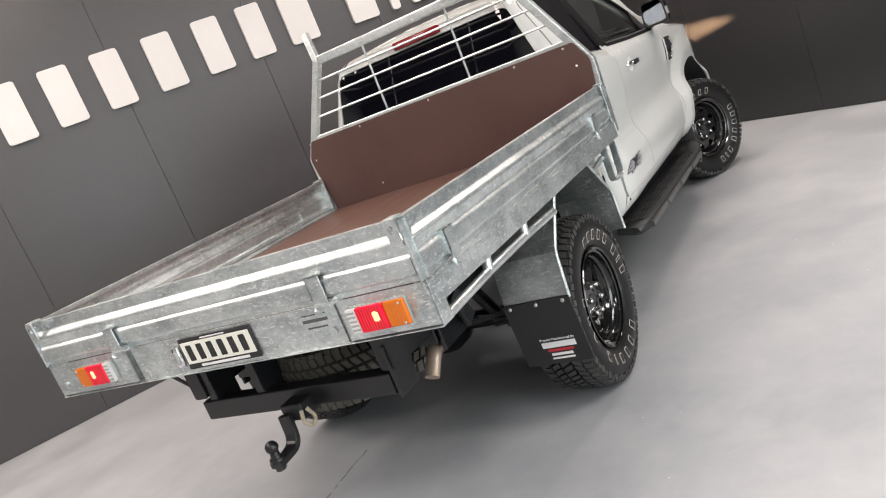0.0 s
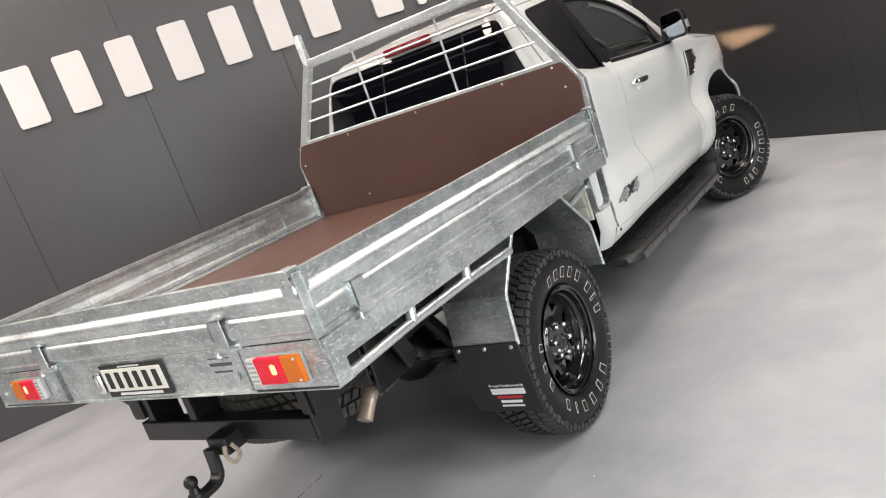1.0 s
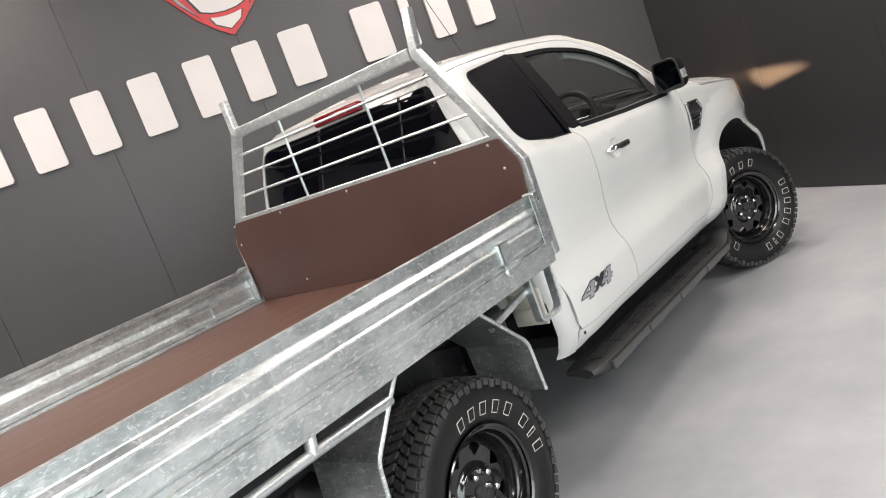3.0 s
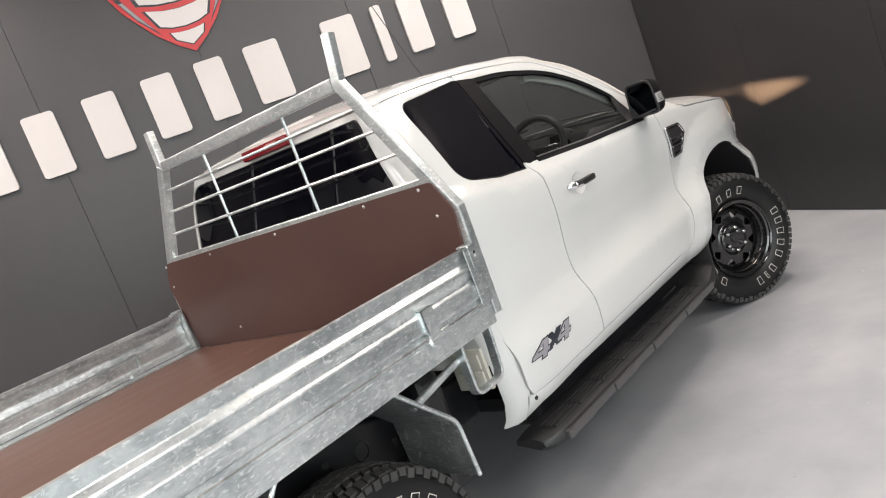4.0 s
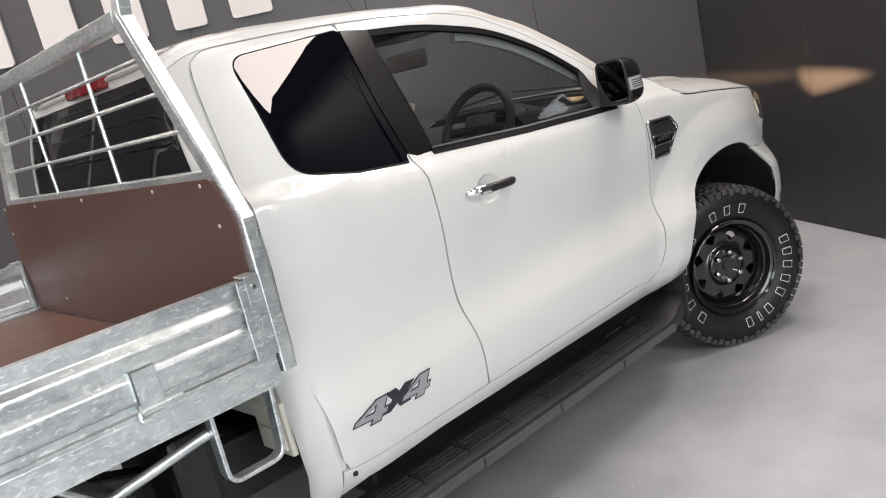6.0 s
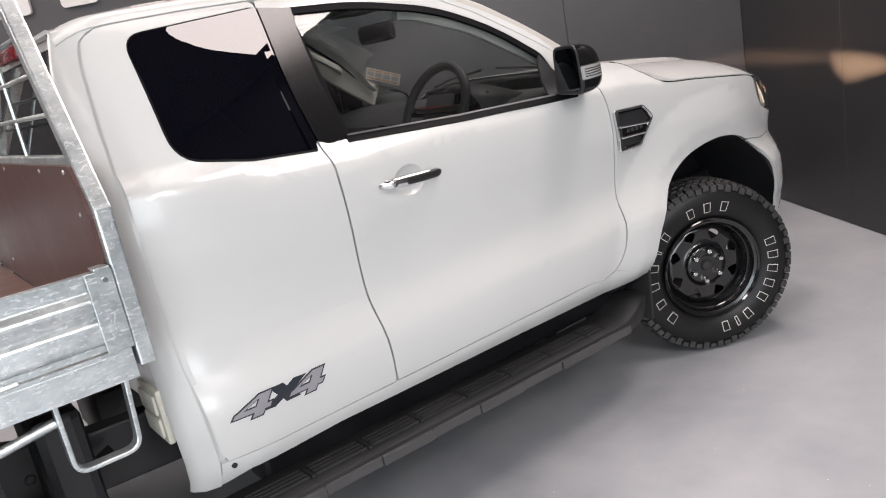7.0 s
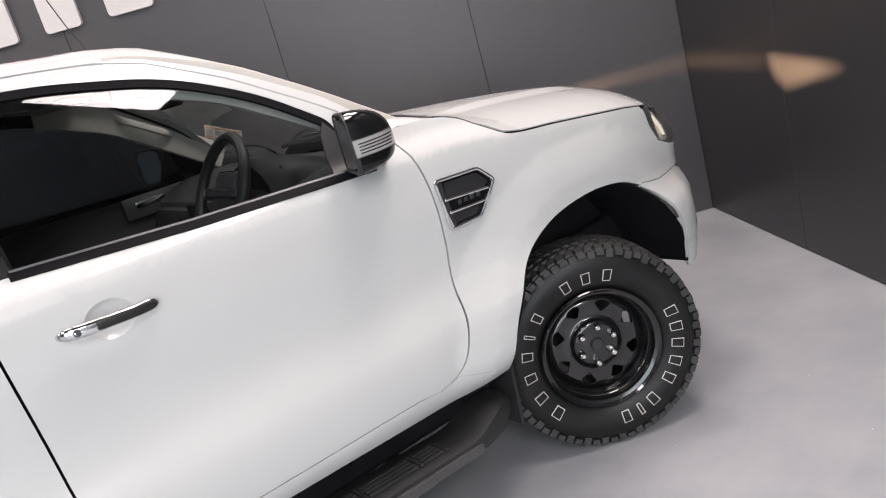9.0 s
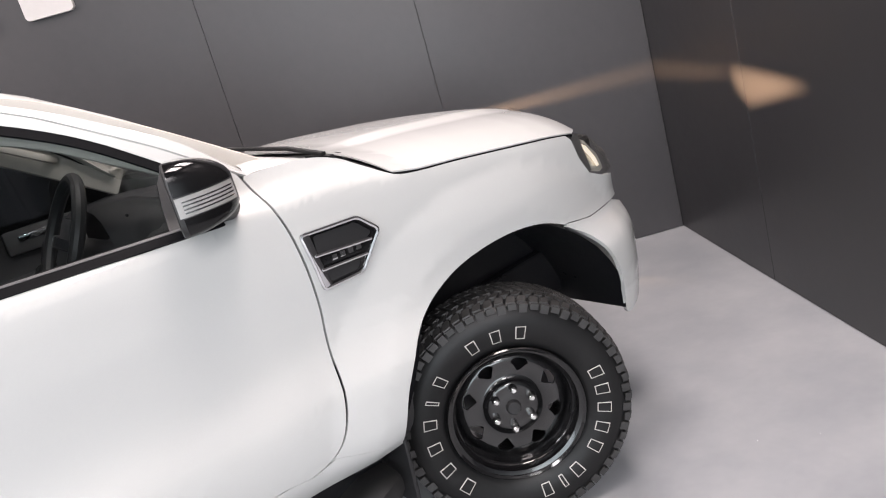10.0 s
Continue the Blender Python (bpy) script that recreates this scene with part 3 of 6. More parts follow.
# rear panel with two recessed lamp bays
RP0 = 0.905
bm = bmesh.new()
box(bm, XR - 0.004, XR + 0.003, TY - 0.60, TY + 0.42, RP0, B0 - 0.004, 0.001)
for y0, y1 in ((TY - HW - 0.012, -0.632), (0.42, TY + HW + 0.012)):
    box(bm, XR - 0.010, XR - 0.005, y0, y1, RP0 + 0.005, B0 - 0.004, 0.001)
for y in (TY - HW - 0.014, -0.637, 0.42, TY + HW + 0.008):
    box(bm, XR - 0.010, XR + (0.030 if abs(y) < 0.8 else 0.050), y, y + 0.006, RP0, B0 - 0.004, 0.001)
box(bm, XR - 0.014, XR + 0.06, TY - HW - 0.012, TY + HW + 0.012, RP0 - 0.004, RP0, 0.001)
part("rear_panel", bm, ZINC, truck, "galvanised rear panel with lamp bays", smooth=False, m=TRAY)
for y in (TY - HW + 0.05, -0.585, 0.555, TY + HW - 0.05):
    bm = bmesh.new()
    bmesh.ops.create_cone(bm, cap_ends=True, segments=20, radius1=0.014, radius2=0.012, depth=0.006, matrix=pose(XR - 0.013, y, 0.955, 0, 90, 0))
    bmesh.ops.create_cone(bm, cap_ends=True, segments=16, radius1=0.008, radius2=0.007, depth=0.010, matrix=pose(XR - 0.013, y, 0.955, 0, 90, 0))
    part("panel_bolt", bm, ZINC_TUBE, truck, m=TRAY)


def tail_lamp(y_in, s):
    """Rectangular lamp: clear reverse, lit red and amber sections from the inside out. s: the side it faces out to."""
    def span(a, b):
        ya, yb = y_in + s * a, y_in + s * b
        return min(ya, yb), max(ya, yb)
    z0, z1, x1 = 0.935, 1.022, XR - 0.010
    lamp = part("tail_lamp", boxed(0.003, x1 - 0.012, x1, *span(0, 0.220), z0, z1), MILKY, truck, "rectangular tail lamp with lit red section", smooth=False, m=TRAY)
    part("reverse_lens", boxed(0.004, x1 - 0.026, x1 - 0.010, *span(0.003, 0.040), z0 + 0.003, z1 - 0.003), CLEAR_LENS, lamp, "clear lens", smooth=False, m=TRAY)
    part("brake_lens", boxed(0.004, x1 - 0.030, x1 - 0.010, *span(0.042, 0.146), z0 + 0.003, z1 - 0.003), RED_GLOW, lamp, "lit red lens", smooth=False, m=TRAY)
    part("bulb_glow", boxed(0.009, x1 - 0.0322, x1 - 0.012, *span(0.098, 0.128), z0 + 0.028, z1 - 0.018), RED_BULB, lamp, "bright lamp filament patch", m=TRAY)
    for k in range(9):
        a = 0.047 + 0.010 * k
        part("lens_rib", boxed(0.001, x1 - 0.0308, x1 - 0.028, *span(a, a + 0.005), z0 + 0.008, z1 - 0.008), RED_LENS, lamp, "red lens rib", smooth=False, m=TRAY)
    for k in range(5):
        z = z0 + 0.012 + 0.014 * k
        part("lens_rib", boxed(0.001, x1 - 0.0268, x1 - 0.024, *span(0.007, 0.036), z, z + 0.007), MILKY, lamp, "clear lens rib", smooth=False, m=TRAY)
    bm = boxed(0.004, x1 - 0.028, x1 - 0.010, *span(0.148, 0.219), z0 + 0.003, z1 - 0.003)
    ind = part("indicator_lens", bm, AMBER, lamp, "amber lens", smooth=False, m=TRAY)
    for k in range(6):
        a = 0.154 + 0.010 * k
        rib = part("lens_rib", boxed(0.001, x1 - 0.0288, x1 - 0.026, *span(a, a + 0.005), z0 + 0.01, z1 - 0.01), AMBER, lamp, "amber lens rib", smooth=False, m=TRAY)
    for z in (z0 + 0.012, z1 - 0.012):
        bm = bmesh.new()
        bmesh.ops.create_uvsphere(bm, u_segments=8, v_segments=6, radius=0.0045, matrix=pose(x1 - 0.029, y_in + s * 0.205, z))
        part("lens_screw", bm, SCREW, lamp, m=TRAY)


tail_lamp(-0.672, -1)
tail_lamp(0.522, 1)

# number plate in a black surround, its characters as plain bars
PY0, PY1 = -0.245, 0.120
plate = part("number_plate", boxed(0.003, XR - 0.014, XR - 0.006, PY0, PY1, 0.918, 1.038), INK, truck, "white number plate in a black surround", smooth=False, m=TRAY)
part("plate_face", boxed(0.002, XR - 0.017, XR - 0.013, PY0 + 0.008, PY1 - 0.008, 0.940, 1.024), PLATE_WHITE, plate, smooth=False, m=TRAY)
for k in range(6):
    y = PY1 - 0.046 - k * 0.0545
    part("plate_bar", boxed(0.002, XR - 0.0185, XR - 0.0165, y - 0.014, y + 0.014, 0.952, 1.012), INK, plate, "plain dark bar", smooth=False, m=TRAY)
part("surround_bar", boxed(0.001, XR - 0.0155, XR - 0.0135, PY0 + 0.05, PY1 - 0.07, 0.924, 0.934), INK_WHITE, plate, "plain white bar", smooth=False, m=TRAY)
part("surround_bar", boxed(0.001, XR - 0.0155, XR - 0.0135, PY0 + 0.12, PY1 - 0.12, 1.028, 1.033), INK_WHITE, plate, "plain white bar", smooth=False, m=TRAY)
lampb = part("plate_lamp", boxed(0.012, XR - 0.030, XR - 0.004, PY1 + 0.004, PY1 + 0.040, 0.935, 1.015), CHROME, truck, "chromed number plate lamp", m=TRAY)
part("lamp_lens", boxed(0.006, XR - 0.034, XR - 0.024, PY1 + 0.010, PY1 + 0.030, 0.950, 1.000), MILKY, lampb, m=TRAY)
# stamped maker's mark beside the catch
mark = part("maker_mark", boxed(0.0005, XR - 0.0055, XR - 0.0035, -0.585, -0.465, 0.962, 1.030), ZINC_TUBE, truck, "dull stamped metal mark", smooth=False, m=TRAY)
for k, (w, h) in enumerate(((0.10, 0.004), (0.105, 0.011), (0.085, 0.006))):
    z = (1.020, 1.000, 0.976)[k]
    part("mark_bar", boxed(0, XR - 0.0062, XR - 0.0050, -0.525 - w / 2, -0.525 + w / 2, z - h / 2, z + h / 2), SATIN, mark, "plain dark bar", smooth=False, m=TRAY)

# cross bearers and main channel under the deck
for k, x in enumerate((-1.10, -0.72, -0.30, 0.12, 0.50)):
    part("cross_bearer", boxed(0.003, x - 0.02, x + 0.02, TY - HW + 0.05, TY + HW - 0.05, 0.955, B0 - 0.032), STEEL, truck, "black steel deck bearer", smooth=False, m=TRAY)

# headboard: plywood face, bent side posts, top bar and rods
HX = 0.715


def hb(y, z):
    return (HX + 0.03, TY + y, z)


board_out = rounded([(-0.90, 1.03, 0), (0.90, 1.03, 0), (0.925, 1.19, .02), (0.945, 1.37, .02), (0.885, 1.478, .015), (-0.885, 1.478, .015), (-0.945, 1.37, .02), (-0.925, 1.19, .02)], 3)
bm = plate2d([(-y, z) for y, z in board_out], [], 0.012)
head = part("headboard", bm, FILM_PLY, truck, "dark brown film-faced plywood headboard", smooth=False, m=TRAY @ pose(HX + 0.012, TY, 0.008, 0, 0, 90))
for y, z in ((-0.87, 1.36), (-0.55, 1.463), (0.0, 1.463), (0.50, 1.463), (0.90, 1.463), (-0.83, 1.463), (0.905, 1.36), (0.50, 1.10), (-0.5, 1.10)):
    bm = bmesh.new()
    bmesh.ops.create_uvsphere(bm, u_segments=10, v_segments=6, radius=0.0062, matrix=TRAY @ pose(HX - 0.001, TY + y, z + 0.008) @ Matrix.Diagonal((0.5, 1, 1, 1)))
    part("screw_head", bm, SCREW, head)
for s in (-1, 1):
    sec = oblong(0.045, 0.042, 0.006)
    part("side_post", tube([hb(s * 0.935, 0.99), hb(s * 0.94, 1.375), hb(s * 0.625, 1.915)], sec, up=(1, 0, 0)), ZINC_TUBE, truck, "galvanised box tube post", smooth=False, m=TRAY)
    part("post_horn", tube([hb(s * 0.628, 1.905), (HX + 0.045, TY + s * 0.648, 2.085)], oblong(0.040, 0.036, 0.004), up=(1, 0, 0)), ZINC_TUBE, truck, "open galvanised tube horn", smooth=False, m=TRAY)
part("top_bar", tube([hb(-0.605, 1.915), hb(0.605, 1.915)], oblong(0.036, 0.050, 0.005)), ZINC_TUBE, truck, "galvanised box tube bar", smooth=False, m=TRAY)
part("board_rail", tube([hb(-0.86, 1.492), hb(0.86, 1.492)], oblong(0.030, 0.028, 0.004)), ZINC_TUBE, truck, smooth=False, m=TRAY)
for z, w in ((1.610, 0.79), (1.712, 0.735), (1.808, 0.68)):
    part("grille_rod", tube([hb(-w, z), hb(w, z)], circle(0.0065, 8)), ZINC_TUBE, truck, m=TRAY)
for y in (-0.275, 0.292):
    part("grille_rod", tube([hb(y, 1.49), hb(y, 1.90)], circle(0.0065, 8)), ZINC_TUBE, truck, m=TRAY)

# mudguards
def guard(name, line, y0, y1, label, mat):
    bm = bmesh.new()
    n = len(line)
    a = [bm.verts.new((x, y0, z)) for x, z in line]
    b = [bm.verts.new((x, y1, z)) for x, z in line]
    for i in range(n - 1):
        bm.faces.new((a[i], a[i + 1], b[i + 1], b[i]))
    bmesh.ops.solidify(bm, geom=list(bm.faces), thickness=0.004)
    g = part(name, bm, mat, truck, label, smooth=False)
    part("edge_rod", tube([(x, y0, z) for x, z in line], circle(0.008, 10), r=0.03), ZINC_TUBE, g, "rolled bright edge", smooth=True)
    return g


for s in (-1, 1):
    yo, yi = YC + s * 0.945, YC + s * 0.655
    g = guard("mudguard", [(-0.285, 0.972), (-0.462, 0.790), (-0.485, 0.605)], yo, yi, "galvanised sheet mudguard behind the wheel", ZINC)
    g2 = guard("mudguard", [(0.170, 0.966), (0.374, 0.765), (0.385, 0.568)], yo, yi, "galvanised sheet mudguard ahead of the wheel", ZINC_SHADED)
    f0, f1 = YC + s * 0.652, YC + s * 0.948
    flap = part("mudflap", boxed(0.002, -0.0045, 0.0045, min(f0, f1), max(f0, f1), 0, 0.300), FLAP, truck, "black rubber mudflap", smooth=False, m=pose(-0.462, 0, 0.318, 0, -5.5, 0))
    for y in (f0 + s * 0.03, (f0 + f1) / 2, f1 - s * 0.03):
        bm = bmesh.new()
        bmesh.ops.create_uvsphere(bm, u_segments=10, v_segments=6, radius=0.009, matrix=pose(-0.498, y, 0.600) @ Matrix.Diagonal((0.6, 1, 1, 1)))
        part("flap_bolt", bm, SCREW, flap)
    if s < 0:
        fm = pose(-0.462, 0, 0.318, 0, -5.5, 0)
        words("flap_words", "Proudly Manufactured By", 0.0150, fm @ pose(-0.0056, -0.845, 0.118, 90, 0, -90), INK_WHITE, flap)
        for w, h, z, mt, lb in ((0.150, 0.026, 0.092, INK_WHITE, "plain white bar"), (0.115, 0.011, 0.066, INK_RED, "plain red bar"), (0.095, 0.012, 0.046, INK_WHITE, "plain white bar"), (0.100, 0.008, 0.027, INK_WHITE, "plain white bar")):
            part("flap_bar", boxed(0, -0.0056, -0.0042, -0.845 - w / 2, -0.845 + w / 2, z - h / 2, z + h / 2), mt, flap, lb, smooth=False, m=fm)
    # under-deck hand-hold loop and brace ahead of the guard
    yl = YC + s * 0.925
    part("step_loop", tube([(0.520, yl, 0.955), (0.520, yl, 0.775), (0.672, yl, 0.772), (0.684, yl, 0.955)], oblong(0.012, 0.036, 0.003), up=(0, 1, 0), r=0.035), ZINC_TUBE, truck, "bent galvanised flat-bar loop", smooth=False)
    part("guard_brace", tube([(0.515, yl + s * -0.02, 0.905), (0.265, yl + s * -0.03, 0.868)], circle(0.013, 12)), ZINC_TUBE, truck, "galvanised brace tube")


# ---- the cab's skin ----
PZ = [.40, .46, .50, .53, .56, .60, .66, .72, .76, .80, .84, .88, .94, 1.02, 1.12, 1.2, 1.26, 1.30, 1.325, 1.345, 1.36, 1.42, 1.48, 1.55, 1.62, 1.68, 1.74, 1.78, 1.80, 1.825, 1.845]
PY = [.77, .815, .85, .872, .886, .897, .905, .909, .905, .889, .870, .859, .857, .867, .884, .889, .888, .883, .862, .839, .826, .8038, .7803, .7515, .7209, .6934, .6648, .645, .631, .600, .545]
GZ = np.linspace(.38, 1.9, 609)
GY = np.interp(GZ, PZ, PY)
KER = np.exp(-(np.arange(-14, 15) / 3.2) ** 2)
GY = np.convolve(np.pad(GY, 14, mode="edge"), KER / KER.sum(), "valid")

def ramp(a, b, v):
    u = min(1.0, max(0.0, (v - a) / (b - a)))
    return u * u * (3 - 2 * u)

def half_width(x, z):
    if x > 3.45:
        z = max(z, 0.54)
    up = ramp(.75, 1.15, z)
    if x < 1.4:
        lift = .065 * min(1.0, (1.4 - x) / .5)
    elif x > 2.4:
        lift = -float(np.interp(x, [2.4, 2.75, 3.0, 3.3, 3.75, 4.1], [0, .005, .035, .07, .125, .19]))
    else:
        lift = 0.0
    top = min(1.0, max(0.0, (z - 1.38) / 0.40)) if x < 1.4 else 0.0
    y = float(np.interp(z - lift * up * (1 - top), GZ, GY))
    r = math.hypot(x - 3.29, z - .42)
    if z > .3 and x > 2.5:
        y += float(np.interp(r, [.54, .60, .735, .755], [.036, .033, .004, 0])) * ramp(.35, .6, z)
    if x > 3.45:
        y -= (.30 if z > 1.1 else .19 + .11 * ramp(.95, 1.1, z)) * (x - 3.45) ** 2 + 2.0 * max(0, x - 3.87) ** 2
    if x < 1.05:
        y -= .85 * (1.05 - x) ** 2
    return y


def skin(name, outline, holes, at, mat, parent, label="", step=0.045, depth=0.014, flip=False):
    """A sheet cut to an outline with holes in (u, v), laid on the surface at(u, v), with a turned-in edge."""
    bm = bmesh.new()
    es = []
    for loop in [outline] + list(holes):
        vs = [bm.verts.new((p[0], 0, p[1])) for p in loop]
        es += [bm.edges.new((vs[i - 1], vs[i])) for i in range(len(vs))]
    bmesh.ops.triangle_fill(bm, use_beauty=True, use_dissolve=False, edges=es)
    for ax, no in ((0, (1, 0, 0)), (2, (0, 0, 1))):
        lo, hi = min(v.co[ax] for v in bm.verts), max(v.co[ax] for v in bm.verts)
        k = lo + step * 0.5
        while k < hi:
            co = [0, 0, 0]
            co[ax] = k
            bmesh.ops.bisect_plane(bm, geom=list(bm.verts) + list(bm.edges) + list(bm.faces), dist=1e-5, plane_co=co, plane_no=no)
            k += step
    bm.verts.index_update()
    place, norm = [], []
    for v in bm.verts:
        u, w = v.co.x, v.co.z
        e = 0.004
        p = Vector(at(u, w))
        n = (Vector(at(u + e, w)) - Vector(at(u - e, w))).cross(Vector(at(u, w + e)) - Vector(at(u, w - e))).normalized()
        place.append(p)
        norm.append(-n if flip else n)
    faces, nl = [], []
    for f in bm.faces:
        ids = [v.index for v in f.verts]
        a, b, c = (place[i] for i in ids[:3])
        if (b - a).cross(c - a).dot(norm[ids[0]]) < 0:
            ids.reverse()
        faces.append(ids)
        nl += [norm[i] for i in ids]
    verts = list(place)
    if depth:
        for e in bm.edges:
            if len(e.link_faces) == 1:
                i, j = e.verts[0].index, e.verts[1].index
                k = len(verts)
                verts += [place[i], place[j], place[j] - norm[j] * depth, place[i] - norm[i] * depth]
                faces.append([k, k + 1, k + 2, k + 3])
                n = (verts[k + 1] - verts[k]).cross(verts[k + 2] - verts[k]).normalized()
                nl += [n] * 4
    bm.free()
    me = bpy.data.meshes.new(name)
    me.from_pydata([tuple(v) for v in verts], [], faces)
    me.update()
    for p in me.polygons:
        p.use_smooth = True
    me.normals_split_custom_set([tuple(n) for n in nl])
    me.materials.append(mat)
    ob = new(name, me)
    ob.parent = parent
    return tagged(ob, label)


def flank(side, inset=0.0):
    return lambda x, z: (x, YC + side * (half_width(x, z) - inset - 0.02), z)


def half_skin(*a, side=-1, inset=0.0, at=None, **k):
    return skin(a[0], a[1], a[2], at or flank(side, inset), *a[3:], flip=side > 0, **k)


def pane(side, inset):
    """The even curve of the side glass."""
    def at(x, z):
        k = .065 * min(1.0, max(0.0, (1.4 - x) / .5)) * (1 - ramp(1.38, 1.78, z))
        d = z - k - 1.36
        return (x, YC + side * (.826 - .36 * d - .17 * d * d - 0.85 * max(0, 1.05 - x) ** 2 - .02 - inset), z)
    return at


G = 0.0034                                              # half a shut line
SEAM_B = spline([(1.415, 1.80), (1.402, 1.56), (1.421, 1.350), (1.425, 1.23), (1.444, 0.965), (1.452, 0.82), (1.464, 0.67), (1.467, 0.600)], 4)
SEAM_R = spline([(0.955, 1.800), (0.905, 1.775), (0.882, 1.735), (0.862, 1.62), (0.845, 1.45), (0.836, 1.30), (0.848, 1.0), (0.862, 0.76), (0.874, 0.62)], 4)
SEAM_A = spline([(2.600, 1.400), (2.622, 1.330), (2.656, 1.20), (2.676, 1.02), (2.668, 0.90), (2.646, 0.76), (2.612, 0.650), (2.562, 0.592), (2.49, 0.570)], 4)
RAIL = [(0.955, 1.800), (1.2, 1.812), (1.415, 1.815), (1.60, 1.812), (1.75, 1.803), (1.90, 1.790), (2.03, 1.760), (2.22, 1.668), (2.44, 1.526), (2.60, 1.405), (2.68, 1.345)]
SILL_T = 0.585
SCOOP = [(1.672 + 0.060 * math.cos(2 * math.pi * i / 28), 1.195 + 0.049 * math.sin(2 * math.pi * i / 28)) for i in range(28)]


def rail_z(x):
    return float(np.interp(x, [p[0] for p in RAIL], [p[1] for p in RAIL]))


QG = rounded([(0.998, 1.760, .055), (1.402, 1.790, .008), (1.392, 1.56, 0), (1.408, 1.352, .010), (1.20, 1.372, 0), (0.996, 1.418, .07)])
FG = rounded([(1.505, 1.766, .02), (1.75, 1.757, .1), (2.06, 1.700, .15), (2.28, 1.592, .1), (2.435, 1.470, .02), (2.485, 1.318, .02), (1.95, 1.338, .1), (1.522, 1.366, .012)])


def grown(loop, k):
    """An outline pushed outward by k (inward for minus)."""
    out = []
    n = len(loop)
    area2 = sum(loop[i - 1][0] * loop[i][1] - loop[i][0] * loop[i - 1][1] for i in range(n))
    s = 1 if area2 > 0 else -1
    for i in range(n):
        a, b, c = Vector(loop[i - 1]), Vector(loop[i]), Vector(loop[(i + 1) % n])
        d0, d1 = (b - a).normalized(), (c - b).normalized()
        nn = Vector((d0.y + d1.y, -d0.x - d1.x)).normalized() * s
        out.append(tuple(b + nn * k / max(0.5, nn.dot(Vector((d0.y, -d0.x)) * s))))
    return out


def band(a, b):
    """A closed outline: along line a, back along line b."""
    return list(a) + list(reversed(b))


def cab_side(side):
    top_r = [(x, rail_z(x) - G) for x in np.linspace(0.975, 1.405, 8)]
    rear = half_skin("rear_door", [(x + G, z) for x, z in reversed(SEAM_R[1:])] + top_r + [(x - G, z) for x, z in SEAM_B] + [(1.462, SILL_T + 0.001), (0.893, SILL_T + 0.001)], [grown(QG, 0.004)],
                     PAINT, truck, side=side, label="white rear-hinged access door")
    edge = [(1.4135, 1.789)] + [p for p in SEAM_B if 1.345 < p[1] < 1.78]
    half_skin("pillar_edge", [(x - G + 0.0006, z) for x, z in edge] + [(x - 0.030, z) for x, z in reversed(edge)], [], BLACK_GLASS, rear, side=side, at=pane(side, -0.0003), label="black pillar edge", depth=0.016)
    half_skin("quarter_window", QG, [], BLACK_GLASS, rear, side=side, at=lambda x, z: Vector(pane(side, 0.0030)(x, z)) + Vector((0, side * 0.034 * (z - 1.56), 0)), label="near-black privacy glass", depth=0.004)
    half_skin("window_seal", grown(QG, 0.004), [grown(QG, -0.003)], SEAL, rear, side=side, inset=0.0015, label="thin black rubber seal", depth=0.004)
    xs = list(np.linspace(1.425, 2.58, 26))
    door = half_skin("front_door", [(x + G, z) for x, z in reversed(SEAM_B[:-1])] + [(x, rail_z(x) - G) for x in xs] + [(x - G, z) for x, z in SEAM_A] + [(2.40, SILL_T - .003), (1.474, SILL_T + 0.001)], [grown(FG, 0.012), SCOOP],
                     PAINT, truck, side=side, label="white front door")
    half_skin("door_glass", FG, [], DOOR_GLASS if side < 0 else FAR_GLASS, door, side=side, at=pane(side, 0.010), label="tinted side glass", depth=0.0)
    half_skin("window_trim", grown(FG, 0.012), [grown(FG, -0.010)], SEAL, door, side=side, inset=0.002, label="black window surround", depth=0.010)
    # gloss black pillar cover behind the window and sail panel ahead of it
    half_skin("pillar_trim", [(1.413 + G, 1.788)] + [(x + G - 0.0006, z) for x, z in SEAM_B if 1.352 < z < 1.79] + [(1.425, 1.352), (1.527, 1.355), (1.507, 1.55), (1.512, 1.70), (1.525, 1.776)], [], TRIM, door, side=side, at=pane(side, -0.0010), label="gloss black pillar cover", depth=0.016)
    half_skin("belt_strip", [(1.515, 1.353), (1.95, 1.325), (2.50, 1.302), (2.50, 1.322), (1.95, 1.345), (1.515, 1.373)], [], SEAL, door, side=side, inset=-0.006, label="black belt moulding", depth=0.010)
    # grey strip: the highlight along the belt moulding, put into colour
    half_skin("belt_bead", [(1.520, 1.371), (1.95, 1.343), (2.40, 1.325), (2.40, 1.330), (1.95, 1.348), (1.520, 1.376)], [], SATIN, door, side=side, inset=-0.0085, label="thin grey strip for the moulding's highlight", depth=0.004)
    half_skin("sail_panel", [(2.37, 1.315), (2.50, 1.312), (2.505, 1.35), (2.425, 1.475), (2.40, 1.44)], [], PLASTIC, door, side=side, inset=-0.004, label="black mirror mount", depth=0.008)
    # sill below the doors
    half_skin("sill", [(0.872, SILL_T - 0.001), (2.42, SILL_T - .007), (2.50, 0.567), (2.57, 0.5850), (2.70, 0.5392), (2.785, 0.5048), (2.70, 0.492), (2.61, 0.492), (1.97, 0.516), (1.25, 0.538), (0.95, 0.528), (0.868, 0.503)], [], PAINT, truck, side=side, label="white sill panel", depth=0.05)
    # front wing
    arch = spline([(2.778, 0.505), (2.790, 0.585), (2.828, 0.69), (2.905, 0.797), (3.01, 0.876), (3.125, 0.927), (3.25, 0.951), (3.38, 0.953), (3.50, 0.932), (3.603, 0.890)], 4)
